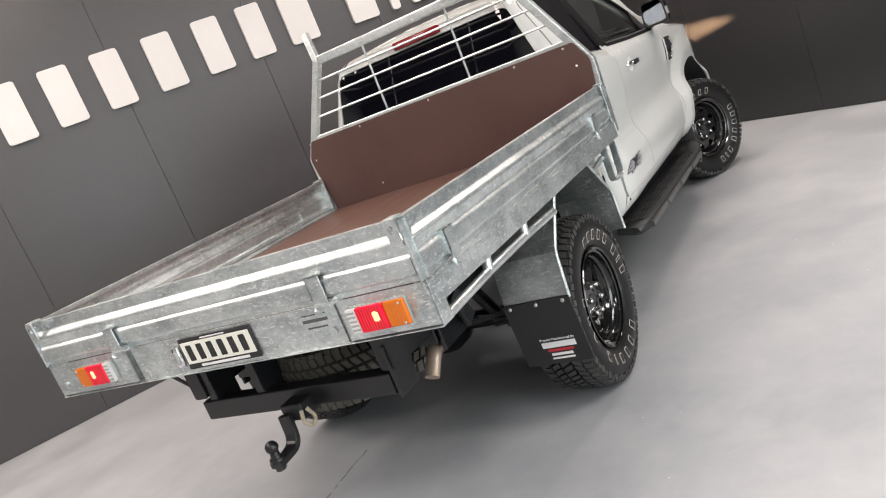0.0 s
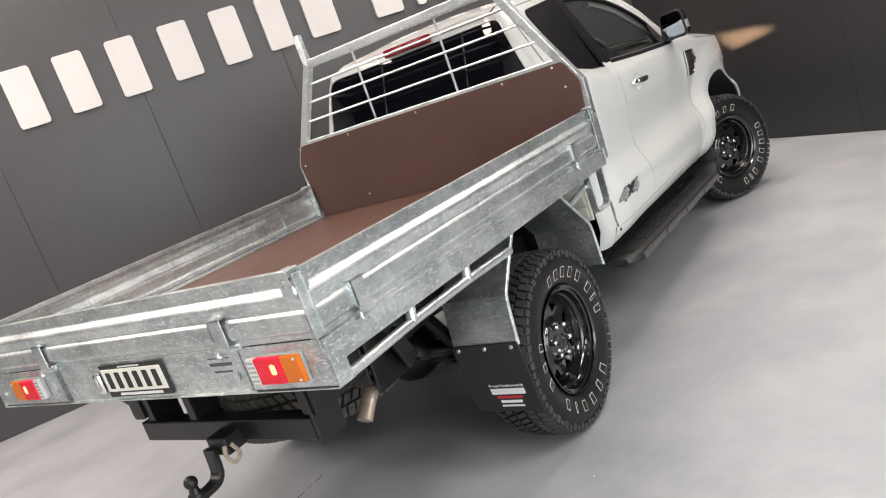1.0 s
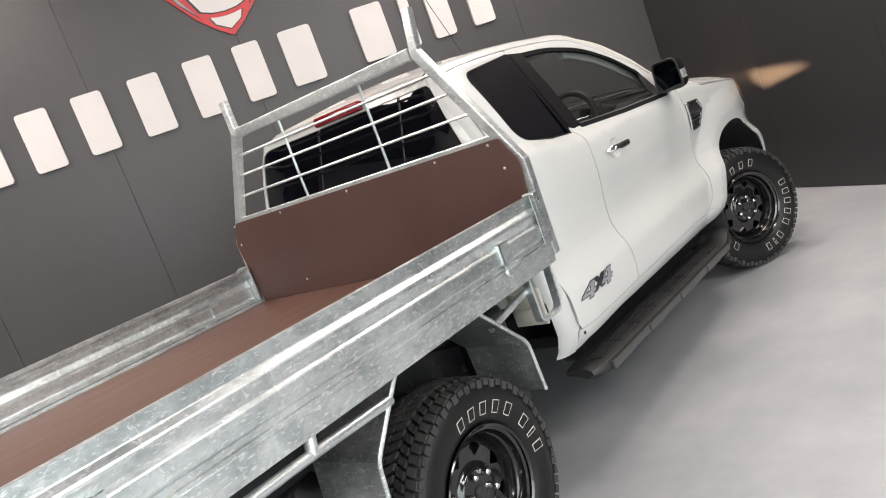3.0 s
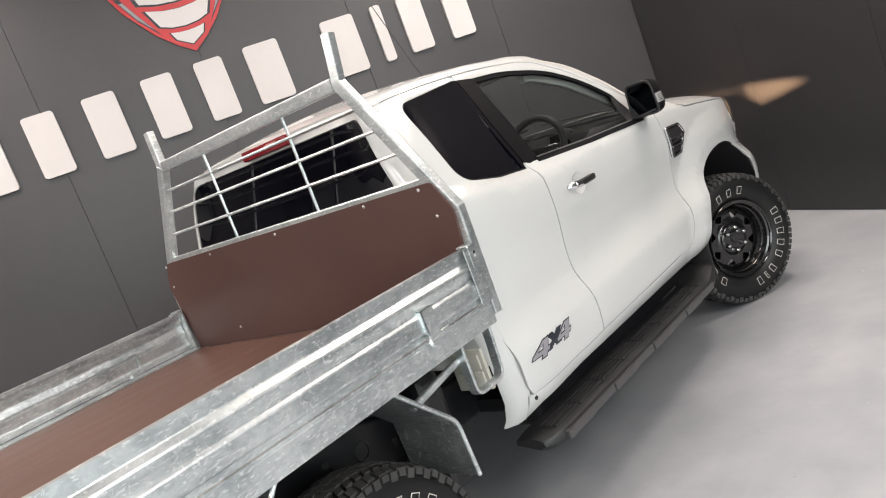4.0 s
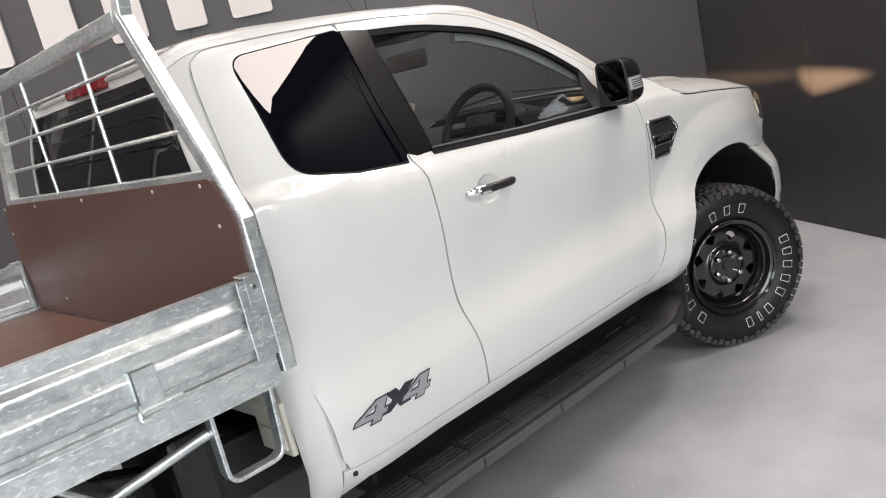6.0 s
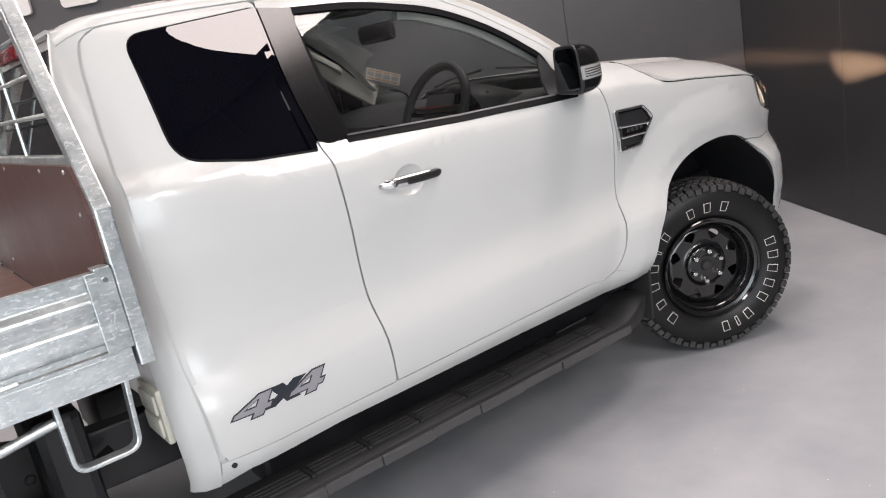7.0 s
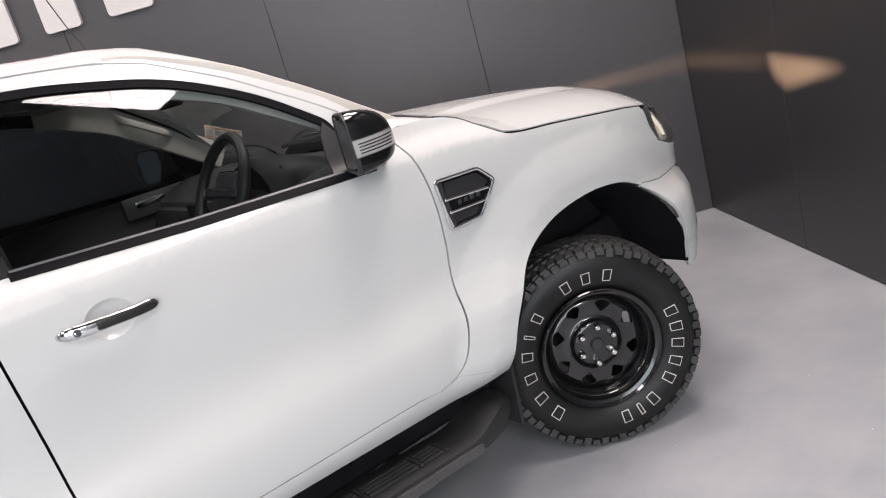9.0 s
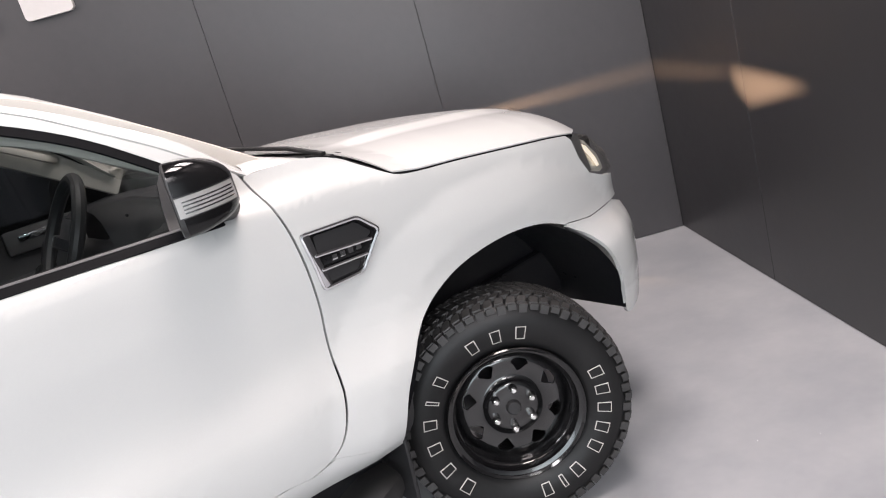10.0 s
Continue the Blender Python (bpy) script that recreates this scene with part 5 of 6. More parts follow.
def mirror(side, door):
    m0 = Matrix.Translation((2.424, YC + side * 0.942, 1.412)) @ Matrix.Diagonal((0.93, -side * 0.93, 0.93, 1)) @ pose(0, 0, 0, 0, 0, -20)

    def ring(q, grow=1.0, k=1.0):
        """The housing's outline at q of its depth: the outer side sweeps in towards the nose."""
        yo, yi = -0.110 + 0.095 * q ** 2.2, 0.104 - 0.012 * q
        zt, zb = 0.092 - 0.050 * q ** 2.4, -0.094 + 0.022 * q ** 2
        cy, cz = (yo + yi) / 2, (zt + zb) / 2
        o = rounded([(yo, zb, .045), (yi, zb - 0.004, .030), (yi - 0.010, zt - 0.006, .035), (yo + 0.014, zt, .050)], 6)
        return [(cy + (y - cy) * k * grow, cz + (z - cz) * k * grow) for y, z in o]

    def shell_of(rows, grow=1.0, lo=None, hi=None, inner=None):
        """A closed shell from (depth, shrink) rows, cut between two heights and at an inner limit."""
        bm = bmesh.new()
        rings = [[bm.verts.new((x, y, z)) for y, z in ring(max(0.0, q), grow, k)] for x, q, k in ((-0.046 + 0.152 * q, q, k) for q, k in rows)]
        n = len(rings[0])
        for a, b in zip(rings, rings[1:]):
            for i in range(n):
                bm.faces.new((a[i], a[(i + 1) % n], b[(i + 1) % n], b[i]))
        bm.faces.new(rings[0])
        bm.faces.new(rings[-1])
        for co, no in (((0, 0, lo), (0, 0.0, -1)) if lo is not None else None, ((0, 0, hi), (0, 0.0, 1)) if hi is not None else None, ((0, inner, 0), (0, 1, 0)) if inner is not None else None) if (lo, hi, inner) != (None, None, None) else ():
            bmesh.ops.bisect_plane(bm, geom=list(bm.verts) + list(bm.edges) + list(bm.faces), plane_co=co, plane_no=no, clear_outer=True)
        return bm
    full = [(0.03, 0.90), (0.01, 0.935), (0.0, 0.965), (0.02, 1.0), (0.15, 1.0), (0.30, 1.0), (0.45, 1.0), (0.60, 1.0), (0.74, 0.99), (0.86, 0.95), (0.94, 0.86), (1.0, 0.66)]
    outer = full[5:]
    shell = part("mirror", shell_of(full), PLASTIC, door, "black door mirror with a side repeater", angle=50, m=m0)
    bm = bmesh.new()
    bm.faces.new([bm.verts.new((0, y, z)) for y, z in ring(0.0, 1.0, 0.86)])
    part("mirror_glass", bm, MIRROR, shell, "rear-view mirror glass", smooth=False, m=m0 @ pose(-0.0432, 0, 0))
    part("mirror_cap", shell_of([(0.05, 1.0), (0.15, 1.0)] + outer, 1.012, 0.011, 0.2, 0.2), RIM, shell, "gloss black mirror cap", angle=50, m=m0)
    lens = part("repeater", shell_of([(0.05, 1.0), (0.15, 1.0)] + outer, 1.010, -0.042, 0.007, 0.0), MILKY, shell, "clear ribbed repeater lens", angle=50, m=m0)
    for z in (-0.034, -0.025, -0.016, -0.007):
        part("lens_rib", shell_of([(0.15, 1.0)] + outer, 1.018, z, z + 0.0035, -0.01), BRIGHT_NUT, lens, angle=50, m=m0)
    part("mirror_skirt", shell_of([(0.10, 1.0)] + outer, 1.014, -0.2, -0.045, 0.2), TRIM, shell, "dark lower mirror cover", angle=50, m=m0)
    part("mirror_foot", tube([(0.030, 0.06, -0.070), (0.045, 0.115, -0.088), (0.060, 0.17, -0.080)], oblong(0.085, 0.045, 0.014)), PLASTIC, shell, m=m0)


# silvering darkened so that the dim reflection comes from its colour
MIRROR = material("mirror_dimmed", (0.30, 0.33, 0.36), (0.28, 0.31, 0.34), (0.015, 0.02), 1.0, 3, 30, 0.0)
mirror(-1, door_r)
mirror(1, door_l)

# four-wheel-drive decal: three slanted figures, dark outline under grey
def decal(name, polys, mat, off, parent, label):
    return [half_skin(name, p, [], mat, parent, side=-1, inset=-off, label=label, depth=0.0, step=0.05) for p in polys]


def slant(pts, x0, k=1.0):
    return [(x0 + (u * 0.112 + v * 0.036) * k, 0.697 + v * 0.050 * min(1.0, k + 0.0)) for u, v in pts]


FOUR = [(0.52, -0.18), (0.80, -0.18), (0.80, 0.10), (0.94, 0.10), (0.94, 0.36), (0.80, 0.36), (0.80, 1.0), (0.46, 1.0), (-0.04, 0.30), (-0.04, 0.10), (0.52, 0.10)]
EYE, EYE_SMALL = [(0.16, 0.38), (0.50, 0.38), (0.50, 0.82)], [(0.25, 0.47), (0.46, 0.47), (0.46, 0.70)]
EX = [(-0.05, 0.0), (0.24, 0.0), (0.42, 0.30), (0.60, 0.0), (0.92, 0.0), (0.60, 0.50), (0.90, 0.98), (0.60, 0.98), (0.44, 0.70), (0.26, 0.98), (-0.04, 0.98), (0.28, 0.50)]
for x0, shape, mt, lb in ((0.926, FOUR, DECAL_GREY, "grey figure four"), (1.022, EX, DECAL_DARK, "dark letter x"), (1.098, FOUR, DECAL_GREY, "grey figure four")):
    open_dark, open_grey = ([slant(EYE_SMALL, x0)], [slant(EYE, x0)]) if shape is FOUR else ([], [])
    back = half_skin("decal_figure", grown(slant(shape, x0), 0.0045), open_dark, DECAL_DARK, rear_r, side=-1, inset=-0.0008 if mt is DECAL_GREY else -0.0012, label=lb, depth=0.0, step=0.05)
    half_skin("decal_face", slant(shape, x0) if mt is DECAL_GREY else grown(slant(shape, x0), -0.002), open_grey, mt, back, side=-1, inset=-0.0018, label=lb, depth=0.0, step=0.05)

# roof aerial
part("aerial", tube([(2.09, 0.03, 1.86), (2.05, 0.055, 1.98), (1.95, 0.11, 2.35)], circle(0.0022, 6)), PLASTIC, truck, "thin black whip aerial")
bm = bmesh.new()
bmesh.ops.create_cone(bm, cap_ends=True, segments=14, radius1=0.009, radius2=0.008, depth=0.004, matrix=Matrix.Translation(fl(-1, 0.905, 0.565, -0.001)) @ pose(0, 0, 0, 90, 0, 0))
part("sill_plug", bm, INK, truck, "small black body plug")


# ---- the cabin ----
def steering(parent):
    m = pose(2.21, YC - 0.36, 1.33, 0, -62, 0)
    bm = bmesh.new()
    pts = [(0.185 * math.cos(a), 0.185 * math.sin(a), 0) for a in np.linspace(0, 2 * math.pi, 36, endpoint=False)]
    sweep(bm, pts, circle(0.019, 10), closed=True)
    w = part("steering_wheel", bm, PLASTIC, parent, "black leather steering wheel", m=m)
    bm = bmesh.new()
    box(bm, -0.075, 0.075, -0.085, 0.085, -0.03, 0.0, 0.02)
    for d in ((-0.02, 0.02, -0.18, -0.06), (-0.02, 0.02, 0.06, 0.18)):
        box(bm, d[0], d[1], d[2], d[3], -0.02, 0.0, 0.006)
    box(bm, -0.18, -0.06, -0.03, 0.03, -0.02, 0, 0.006)
    part("wheel_boss", bm, DASH, w, m=m)
    part("column", tube([(2.21, YC - 0.38, 1.31), (2.46, YC - 0.38, 1.18)], circle(0.045, 12)), DASH, w)
    part("spoke_trim", boxed(0.004, -0.015, 0.015, -0.15, 0.15, 0.000, 0.004), CHROME, w, "satin spoke trim", smooth=False, m=m)


steering(truck)
bm = bmesh.new()
prof = [(2.26, 0.95), (2.24, 1.12), (2.30, 1.25), (2.42, 1.315), (2.60, 1.33), (2.82, 1.31), (2.82, 0.95)]
a = [bm.verts.new((x, YC - 0.77, z)) for x, z in prof]
b = [bm.verts.new((x, YC + 0.77, z)) for x, z in prof]
for i in range(len(prof)):
    bm.faces.new((a[i], a[(i + 1) % len(prof)], b[(i + 1) % len(prof)], b[i]))
bm.faces.new(a[::-1])
bm.faces.new(b)
bmesh.ops.bevel(bm, geom=list(bm.edges), offset=0.02, segments=2, affect="EDGES")
dash = part("dashboard", bm, DASH, truck, "black moulded dashboard")
bm = bmesh.new()
rows = []
for k in range(9):
    a = math.pi * k / 8
    rows.append([bm.verts.new((x, YC - 0.38 - w * math.cos(a), 1.27 + h * math.sin(a) ** 0.8)) for x, w, h in ((2.30, 0.165, 0.125), (2.33, 0.180, 0.140), (2.42, 0.185, 0.130), (2.54, 0.190, 0.085), (2.66, 0.20, 0.02))])
for a, b in zip(rows, rows[1:]):
    for j in range(4):
        bm.faces.new((a[j], a[j + 1], b[j + 1], b[j]))
bmesh.ops.solidify(bm, geom=list(bm.faces), thickness=0.008)
part("instrument_hood", bm, DASH, dash, angle=60)
part("instrument_dial", boxed(0.004, 2.36, 2.37, YC - 0.52, YC - 0.24, 1.29, 1.37), BLACK_GLASS, dash, smooth=False)
part("centre_stack", boxed(0.03, 2.16, 2.34, YC - 0.14, YC + 0.14, 0.85, 1.24), TRIM, dash)
part("screen", boxed(0.006, 2.225, 2.24, YC - 0.10, YC + 0.10, 1.18, 1.28), BLACK_GLASS, dash, smooth=False)


def seat(y):
    base = part("front_seat", boxed(0.05, 1.45, 1.98, y - 0.25, y + 0.25, 0.80, 0.95), SEAT, truck, "dark cloth front seat")
    bm = bmesh.new()
    box(bm, -0.06, 0.06, -0.24, 0.24, 0, 0.58, 0.05)
    part("seat_back", bm, SEAT, base, m=pose(1.48, y, 0.90, 0, -14, 0))
    bm = bmesh.new()
    box(bm, -0.045, 0.045, -0.13, 0.13, 0.62, 0.78, 0.04)
    part("headrest", bm, SEAT, base, m=pose(1.48, y, 0.90, 0, -10, 0))


seat(YC - 0.38)
seat(YC + 0.38)


def lining_at(x, v):
    p = roof_at(max(0.95, min(2.05, x)), v)
    return (x, YC + (p[1] - YC) * 0.97, p[2] - 0.055)


skin("headliner", [(0.95, -1), (2.05, -1), (2.05, 1), (0.95, 1)], [], lining_at, BEIGE, truck, "pale beige headliner", step=0.12, depth=0.0, flip=True)
for s in (-1, 1):
    part("sun_visor", boxed(0.012, 1.93, 2.08, YC + s * 0.16, YC + s * 0.58, 1.745, 1.765, m=None), BEIGE, truck, "beige folded sun visor")
    hm = bmesh.new()
    sweep(hm, bent([(2.24, YC + s * 0.65, 1.665), (2.26, YC + s * 0.60, 1.640), (2.41, YC + s * 0.63, 1.550), (2.45, YC + s * 0.69, 1.535)], 0.03), oblong(0.022, 0.030, 0.008))
    part("grab_handle", hm, BEIGE, truck, "beige pillar grab handle")
    part("pillar_lining", tube([(1.93, YC + s * 0.606, 1.742), (2.00, YC + s * 0.610, 1.735), (2.22, YC + s * 0.655, 1.655), (2.45, YC + s * 0.710, 1.510), (2.66, YC + s * 0.735, 1.370)], oblong(0.030, 0.115, 0.010), r=0.08), BEIGE, truck, "pale beige pillar lining")
    card = half_skin("door_card", [(1.46, 0.62), (2.56, 0.62), (2.60, 1.30), (1.46, 1.335)], [], DASH, door_r if s < 0 else door_l, side=s, inset=0.055, label="dark door card", depth=0.0, step=0.1)
    part("armrest", boxed(0.02, 1.60, 2.25, min(YC + s * 0.70, YC + s * 0.83), max(YC + s * 0.70, YC + s * 0.83), 1.06, 1.13), DASH, card)
    if s > 0:
        part("inner_handle", boxed(0.008, 2.22, 2.36, min(YC + s * 0.775, YC + s * 0.80), max(YC + s * 0.775, YC + s * 0.80), 1.262, 1.292), CHROME, card)
    if s > 0:
        part("handle_panel", boxed(0.012, 2.17, 2.47, min(YC + s * 0.785, YC + s * 0.81), max(YC + s * 0.785, YC + s * 0.81), 1.215, 1.315), SATIN, card)
part("rear_mirror", boxed(0.022, 2.27, 2.305, YC - 0.08, YC + 0.19, 1.635, 1.715), PLASTIC, truck, "black interior mirror")
bm = boxed(0.001, 0, 0.20, -0.0007, 0.0007, 0, 0.060)
tag_card = part("warning_label", bm, LABEL_CARD, truck, "small pale label with orange bars on the windscreen", smooth=False, m=pose(2.60, YC + 0.70, 1.475, 0, 20, -60))
for k in range(4):
    for z0, z1 in ((0.006, 0.014), (0.020, 0.042), (0.047, 0.055)):
        part("label_bar", boxed(0, 0.008 + 0.048 * k, 0.046 + 0.048 * k, -0.0022, -0.0009, z0, z1), LABEL_ORANGE if z1 - z0 < 0.01 else DECAL_GREY, tag_card, "plain faded bar", smooth=False, m=pose(2.60, YC + 0.70, 1.475, 0, 20, -60))


# ---- wheels ----
TR = 0.395                                            # tyre radius
TYRE_PROFILE = [(0.222, -0.088), (0.230, -0.100), (0.243, -0.112), (0.275, -0.126), (0.305, -0.131), (0.335, -0.128), (0.357, -0.119), (0.371, -0.108), (0.379, -0.095), (0.383, -0.05), (0.384, 0.0)]
TYRE_PROFILE = TYRE_PROFILE + [(r, -y) for r, y in reversed(TYRE_PROFILE[:-1])]
ME = {}


def save_mesh(key, bm, mat, smooth=True, angle=40):
    ob = part(key, bm, mat, None, "", smooth, angle)
    ME[key] = ob.data
    bpy.data.objects.remove(ob)


bm = bmesh.new()
lathe(bm, TYRE_PROFILE, 96)
save_mesh("tyre", bm, RUBBER)

# tread blocks: two shoulder rows, staggered, and three centre rows of skewed lugs
rng = random.Random(4)
bm = bmesh.new()


def lug(a0, a1, y0, y1, r0, r1, skew=0.0, edge=0.82, wrap=0.0):
    """A tapered block on the tread between two angles and two widths."""
    co = []
    for r, k in ((r0, 1.0), (r1, edge)):
        for y, s in ((y0, -1), (y1, 1)):
            for a, q in ((a0, -1), (a1, 1)):
                am, ym = (a0 + a1) / 2, (y0 + y1) / 2
                aa = am + (a - am) * k + skew * s
                yy = ym + (y - ym) * k
                rr = r - (wrap if (abs(yy) > 0.10 and r == r1) else 0)
                co.append(bm.verts.new((rr * math.cos(aa), yy, rr * math.sin(aa))))
    for f in ((0, 1, 3, 2), (4, 6, 7, 5), (0, 4, 5, 1), (2, 3, 7, 6), (0, 2, 6, 4), (1, 5, 7, 3)):
        bm.faces.new([co[i] for i in f])


NB = 66
st = 2 * math.pi / NB
for k in range(NB):
    a = k * st
    j = (k % 2) * 0.010
    for s in (-1, 1):
        lo, hi = sorted((s * 0.074, s * (0.118 - j)))
        lug(a + st * 0.08, a + st * 0.88, lo, hi, 0.374, TR - 0.003, s * st * 0.10, 0.92, 0.008)
        # lugs running down the shoulder
        r0, r1 = (0.351, 0.379) if k % 2 else (0.360, 0.379)
        ys = sorted((s * 0.100, s * 0.1245))
        lug(a + st * 0.10, a + st * 0.88, ys[0], ys[1], r0, r1, 0, 0.94, 0.0)
        lo, hi = sorted((s * 0.030, s * 0.068))
        lug(a + st * (0.35 + 0.1 * s), a + st * (1.12 + 0.1 * s), lo, hi, 0.374, TR - 0.001, s * st * 0.22, 0.88)
    lug(a + st * 0.0, a + st * 0.72, -0.024, 0.024, 0.374, TR, st * 0.26, 0.86)
save_mesh("tread", bm, TREAD, smooth=False)
ME["spare_tread"] = ME["tread"].copy()
ME["spare_tread"].materials[0] = SPARE_TREAD

# rim: flange, barrel and dished centre with eight rounded-triangle windows
RIMP = [(0.222, -0.114), (0.230, -0.120), (0.234, -0.116), (0.230, -0.108), (0.220, -0.104), (0.212, -0.100), (0.209, -0.078), (0.204, -0.070), (0.199, -0.066), (0.196, -0.050), (0.191, -0.044), (0.189, 0.02), (0.189, 0.09)]
bm = bmesh.new()
lathe(bm, [(r - 0.002, y) for r, y in RIMP], 80)
save_mesh("barrel", bm, RIM)


def dish(r):
    return float(np.interp(r, [0.0, 0.040, 0.046, 0.082, 0.088, 0.096, 0.108, 0.160, 0.178, 0.187], [-0.050, -0.050, -0.048, -0.050, -0.046, -0.034, -0.030, -0.034, -0.029, -0.010]))


bm = bmesh.new()
NC, cols = 8, 20
grid = []
for sct in range(NC):
    for c in range(cols):
        u = c / cols
        th = 2 * math.pi * (sct + u) / NC
        d = abs(u - 0.5) * 2                           # 0 in the middle of the window
        if d < 0.46:
            q = (d / 0.46)
            h0 = 0.122 + 0.030 * q ** 1.5
            h1 = 0.166 - 0.014 * q ** 5
        else:
            h0 = h1 = 0.152
        h1 = max(h0, h1)
        rs = [0.0, 0.034, 0.046, 0.070, 0.088, 0.096, 0.108, h0, h1, 0.178, 0.188]
        grid.append([(r, th) for r in rs])
cen = bm.verts.new((0, dish(0), 0))
rows = [[None if i == 0 else bm.verts.new((r * math.cos(t), dish(r), r * math.sin(t))) for i, (r, t) in enumerate(col)] for col in grid]
n = len(rows)
for i in range(n):
    a, b = rows[i], rows[(i + 1) % n]
    bm.faces.new((cen, a[1], b[1]))
    for j in range(1, len(a) - 1):
        if j == 7:
            continue
        bm.faces.new((a[j], a[j + 1], b[j + 1], b[j]))
bmesh.ops.remove_doubles(bm, verts=bm.verts, dist=1e-5)
bmesh.ops.solidify(bm, geom=list(bm.faces), thickness=-0.006)
save_mesh("disc", bm, RIM, angle=30)
# even shading of the pressed face
DR = np.linspace(0, 0.19, 191)
DS = np.convolve(np.pad([dish(r) for r in DR], 6, mode="edge"), np.ones(13) / 13, "valid")
DD = np.gradient(DS, DR)
me = ME["disc"]
nl = []
for p in me.polygons:
    for vi in p.vertices:
        v = me.vertices[vi].co
        r = math.hypot(v.x, v.z)
        if p.normal.y < -0.45 and r > 1e-3:
            k = float(np.interp(r, DR, DD))
            nn = Vector((k * v.x / r, -1.0, k * v.z / r)).normalized()
        else:
            nn = p.normal
        nl.append(tuple(nn))
me.normals_split_custom_set(nl)

bm = bmesh.new()
lathe(bm, [(0.0, -0.064), (0.020, -0.064), (0.024, -0.060), (0.026, -0.052), (0.034, -0.050), (0.037, -0.044), (0.037, -0.030)], 28)
save_mesh("hub_cap", bm, PLASTIC)
bm = bmesh.new()
lathe(bm, [(0.0, -0.036), (0.0055, -0.0355), (0.0090, -0.032), (0.0110, -0.026), (0.0112, -0.004), (0.0125, -0.002), (0.013, 0.0)], 12)
save_mesh("wheel_nut", bm, BRIGHT_NUT, angle=25)
bm = bmesh.new()
lathe(bm, [(0.0, -0.01), (0.15, -0.01), (0.15, 0.02), (0.0, 0.02)], 40)
save_mesh("brake_disc", bm, STEEL)

# raised side wall lettering as plain outlined bars round the tyre
LETTERS = [(14, 0.030), (1, 0.030), (-12, 0.030), (-26, 0.030), (-40, 0.030), (-60, 0.030), (-72, 0.014), (-84, 0.028),
           (75, 0.028), (91, 0.028), (107, 0.028), (137, 0.026), (152, 0.012), (167, 0.030), (184, 0.030), (202, 0.030), (220, 0.034)]


def ring_bar(bm, a_mid, w, r0, r1, y):
    """A thin outlined bar bent round the tyre."""
    half = w / (r0 + r1)
    t = 0.0030

    def q(a, r):
        yy = -float(np.interp(r, [p[0] for p in TYRE_PROFILE[:11]], [-p[1] for p in TYRE_PROFILE[:11]])) - y
        return bm.verts.new((r * math.cos(a), yy, r * math.sin(a)))
    ta = t / r0
    o = [(a_mid - half, r0), (a_mid + half, r0), (a_mid + half, r1), (a_mid - half, r1)]
    i_ = [(a_mid - half + ta, r0 + t), (a_mid + half - ta, r0 + t), (a_mid + half - ta, r1 - t), (a_mid - half + ta, r1 - t)]
    vo, vi = [q(*p) for p in o], [q(*p) for p in i_]
    for k in range(4):
        bm.faces.new((vo[k], vo[(k + 1) % 4], vi[(k + 1) % 4], vi[k]))


for k, (deg, w) in enumerate(LETTERS):
    bm = bmesh.new()
    ring_bar(bm, radians(deg), w * 1.15, 0.264, 0.309, 0.0034)
    save_mesh("wall_bar%d" % k, bm, TYRE_WHITE, smooth=False)


def link(name, mesh, parent, m=None, label=""):
    ob = new(name, mesh)
    ob.parent = parent
    if m is not None:
        ob.matrix_local = m
    return tagged(ob, label)


def wheel(m, nut_turn, spare=False):
    w = link("wheel" if not spare else "spare_wheel", ME["disc"], truck, m, "black eight-window steel wheel with an all-terrain tyre")
    link("rim_barrel", ME["barrel"], w)
    t = link("tyre", ME["tyre"], w, None, "all-terrain tyre with white outlined bars")
    tagged(link("tread", ME["spare_tread" if spare else "tread"], t), "deep siped all-terrain tread", kind="stuff")
    for k in range(len(LETTERS)):
        link("side_wall_bar", ME["wall_bar%d" % k], t, None, "plain white outlined bar")
    link("hub_cap", ME["hub_cap"], w, pose(0, -0.004, 0))
    if not spare:
        link("brake_disc", ME["brake_disc"], w, pose(0, 0.06, 0))
        for k in range(6):
            a = radians(60 * k + nut_turn)
            link("wheel_nut", ME["wheel_nut"], w, pose(0.0695 * math.cos(a), -0.048, 0.0695 * math.sin(a)) @ Matrix.Diagonal((1.25, 1, 1.25, 1)))


STEER = -29.5
wheel(pose(-0.01, -0.795, TR - 0.003, 0, -86, 0), 20)
wheel(pose(0, 0.795, TR - 0.003, 0, 0, 180), 10)
wheel(pose(3.238, -0.820, TR - 0.003, 0, 0, STEER), 20)
wheel(pose(3.25, 0.79, TR - 0.003, 0, 0, 180 + STEER), 10)
wheel(pose(-0.625, -0.02, 0.640, 90, 0, 0), 0, spare=True)

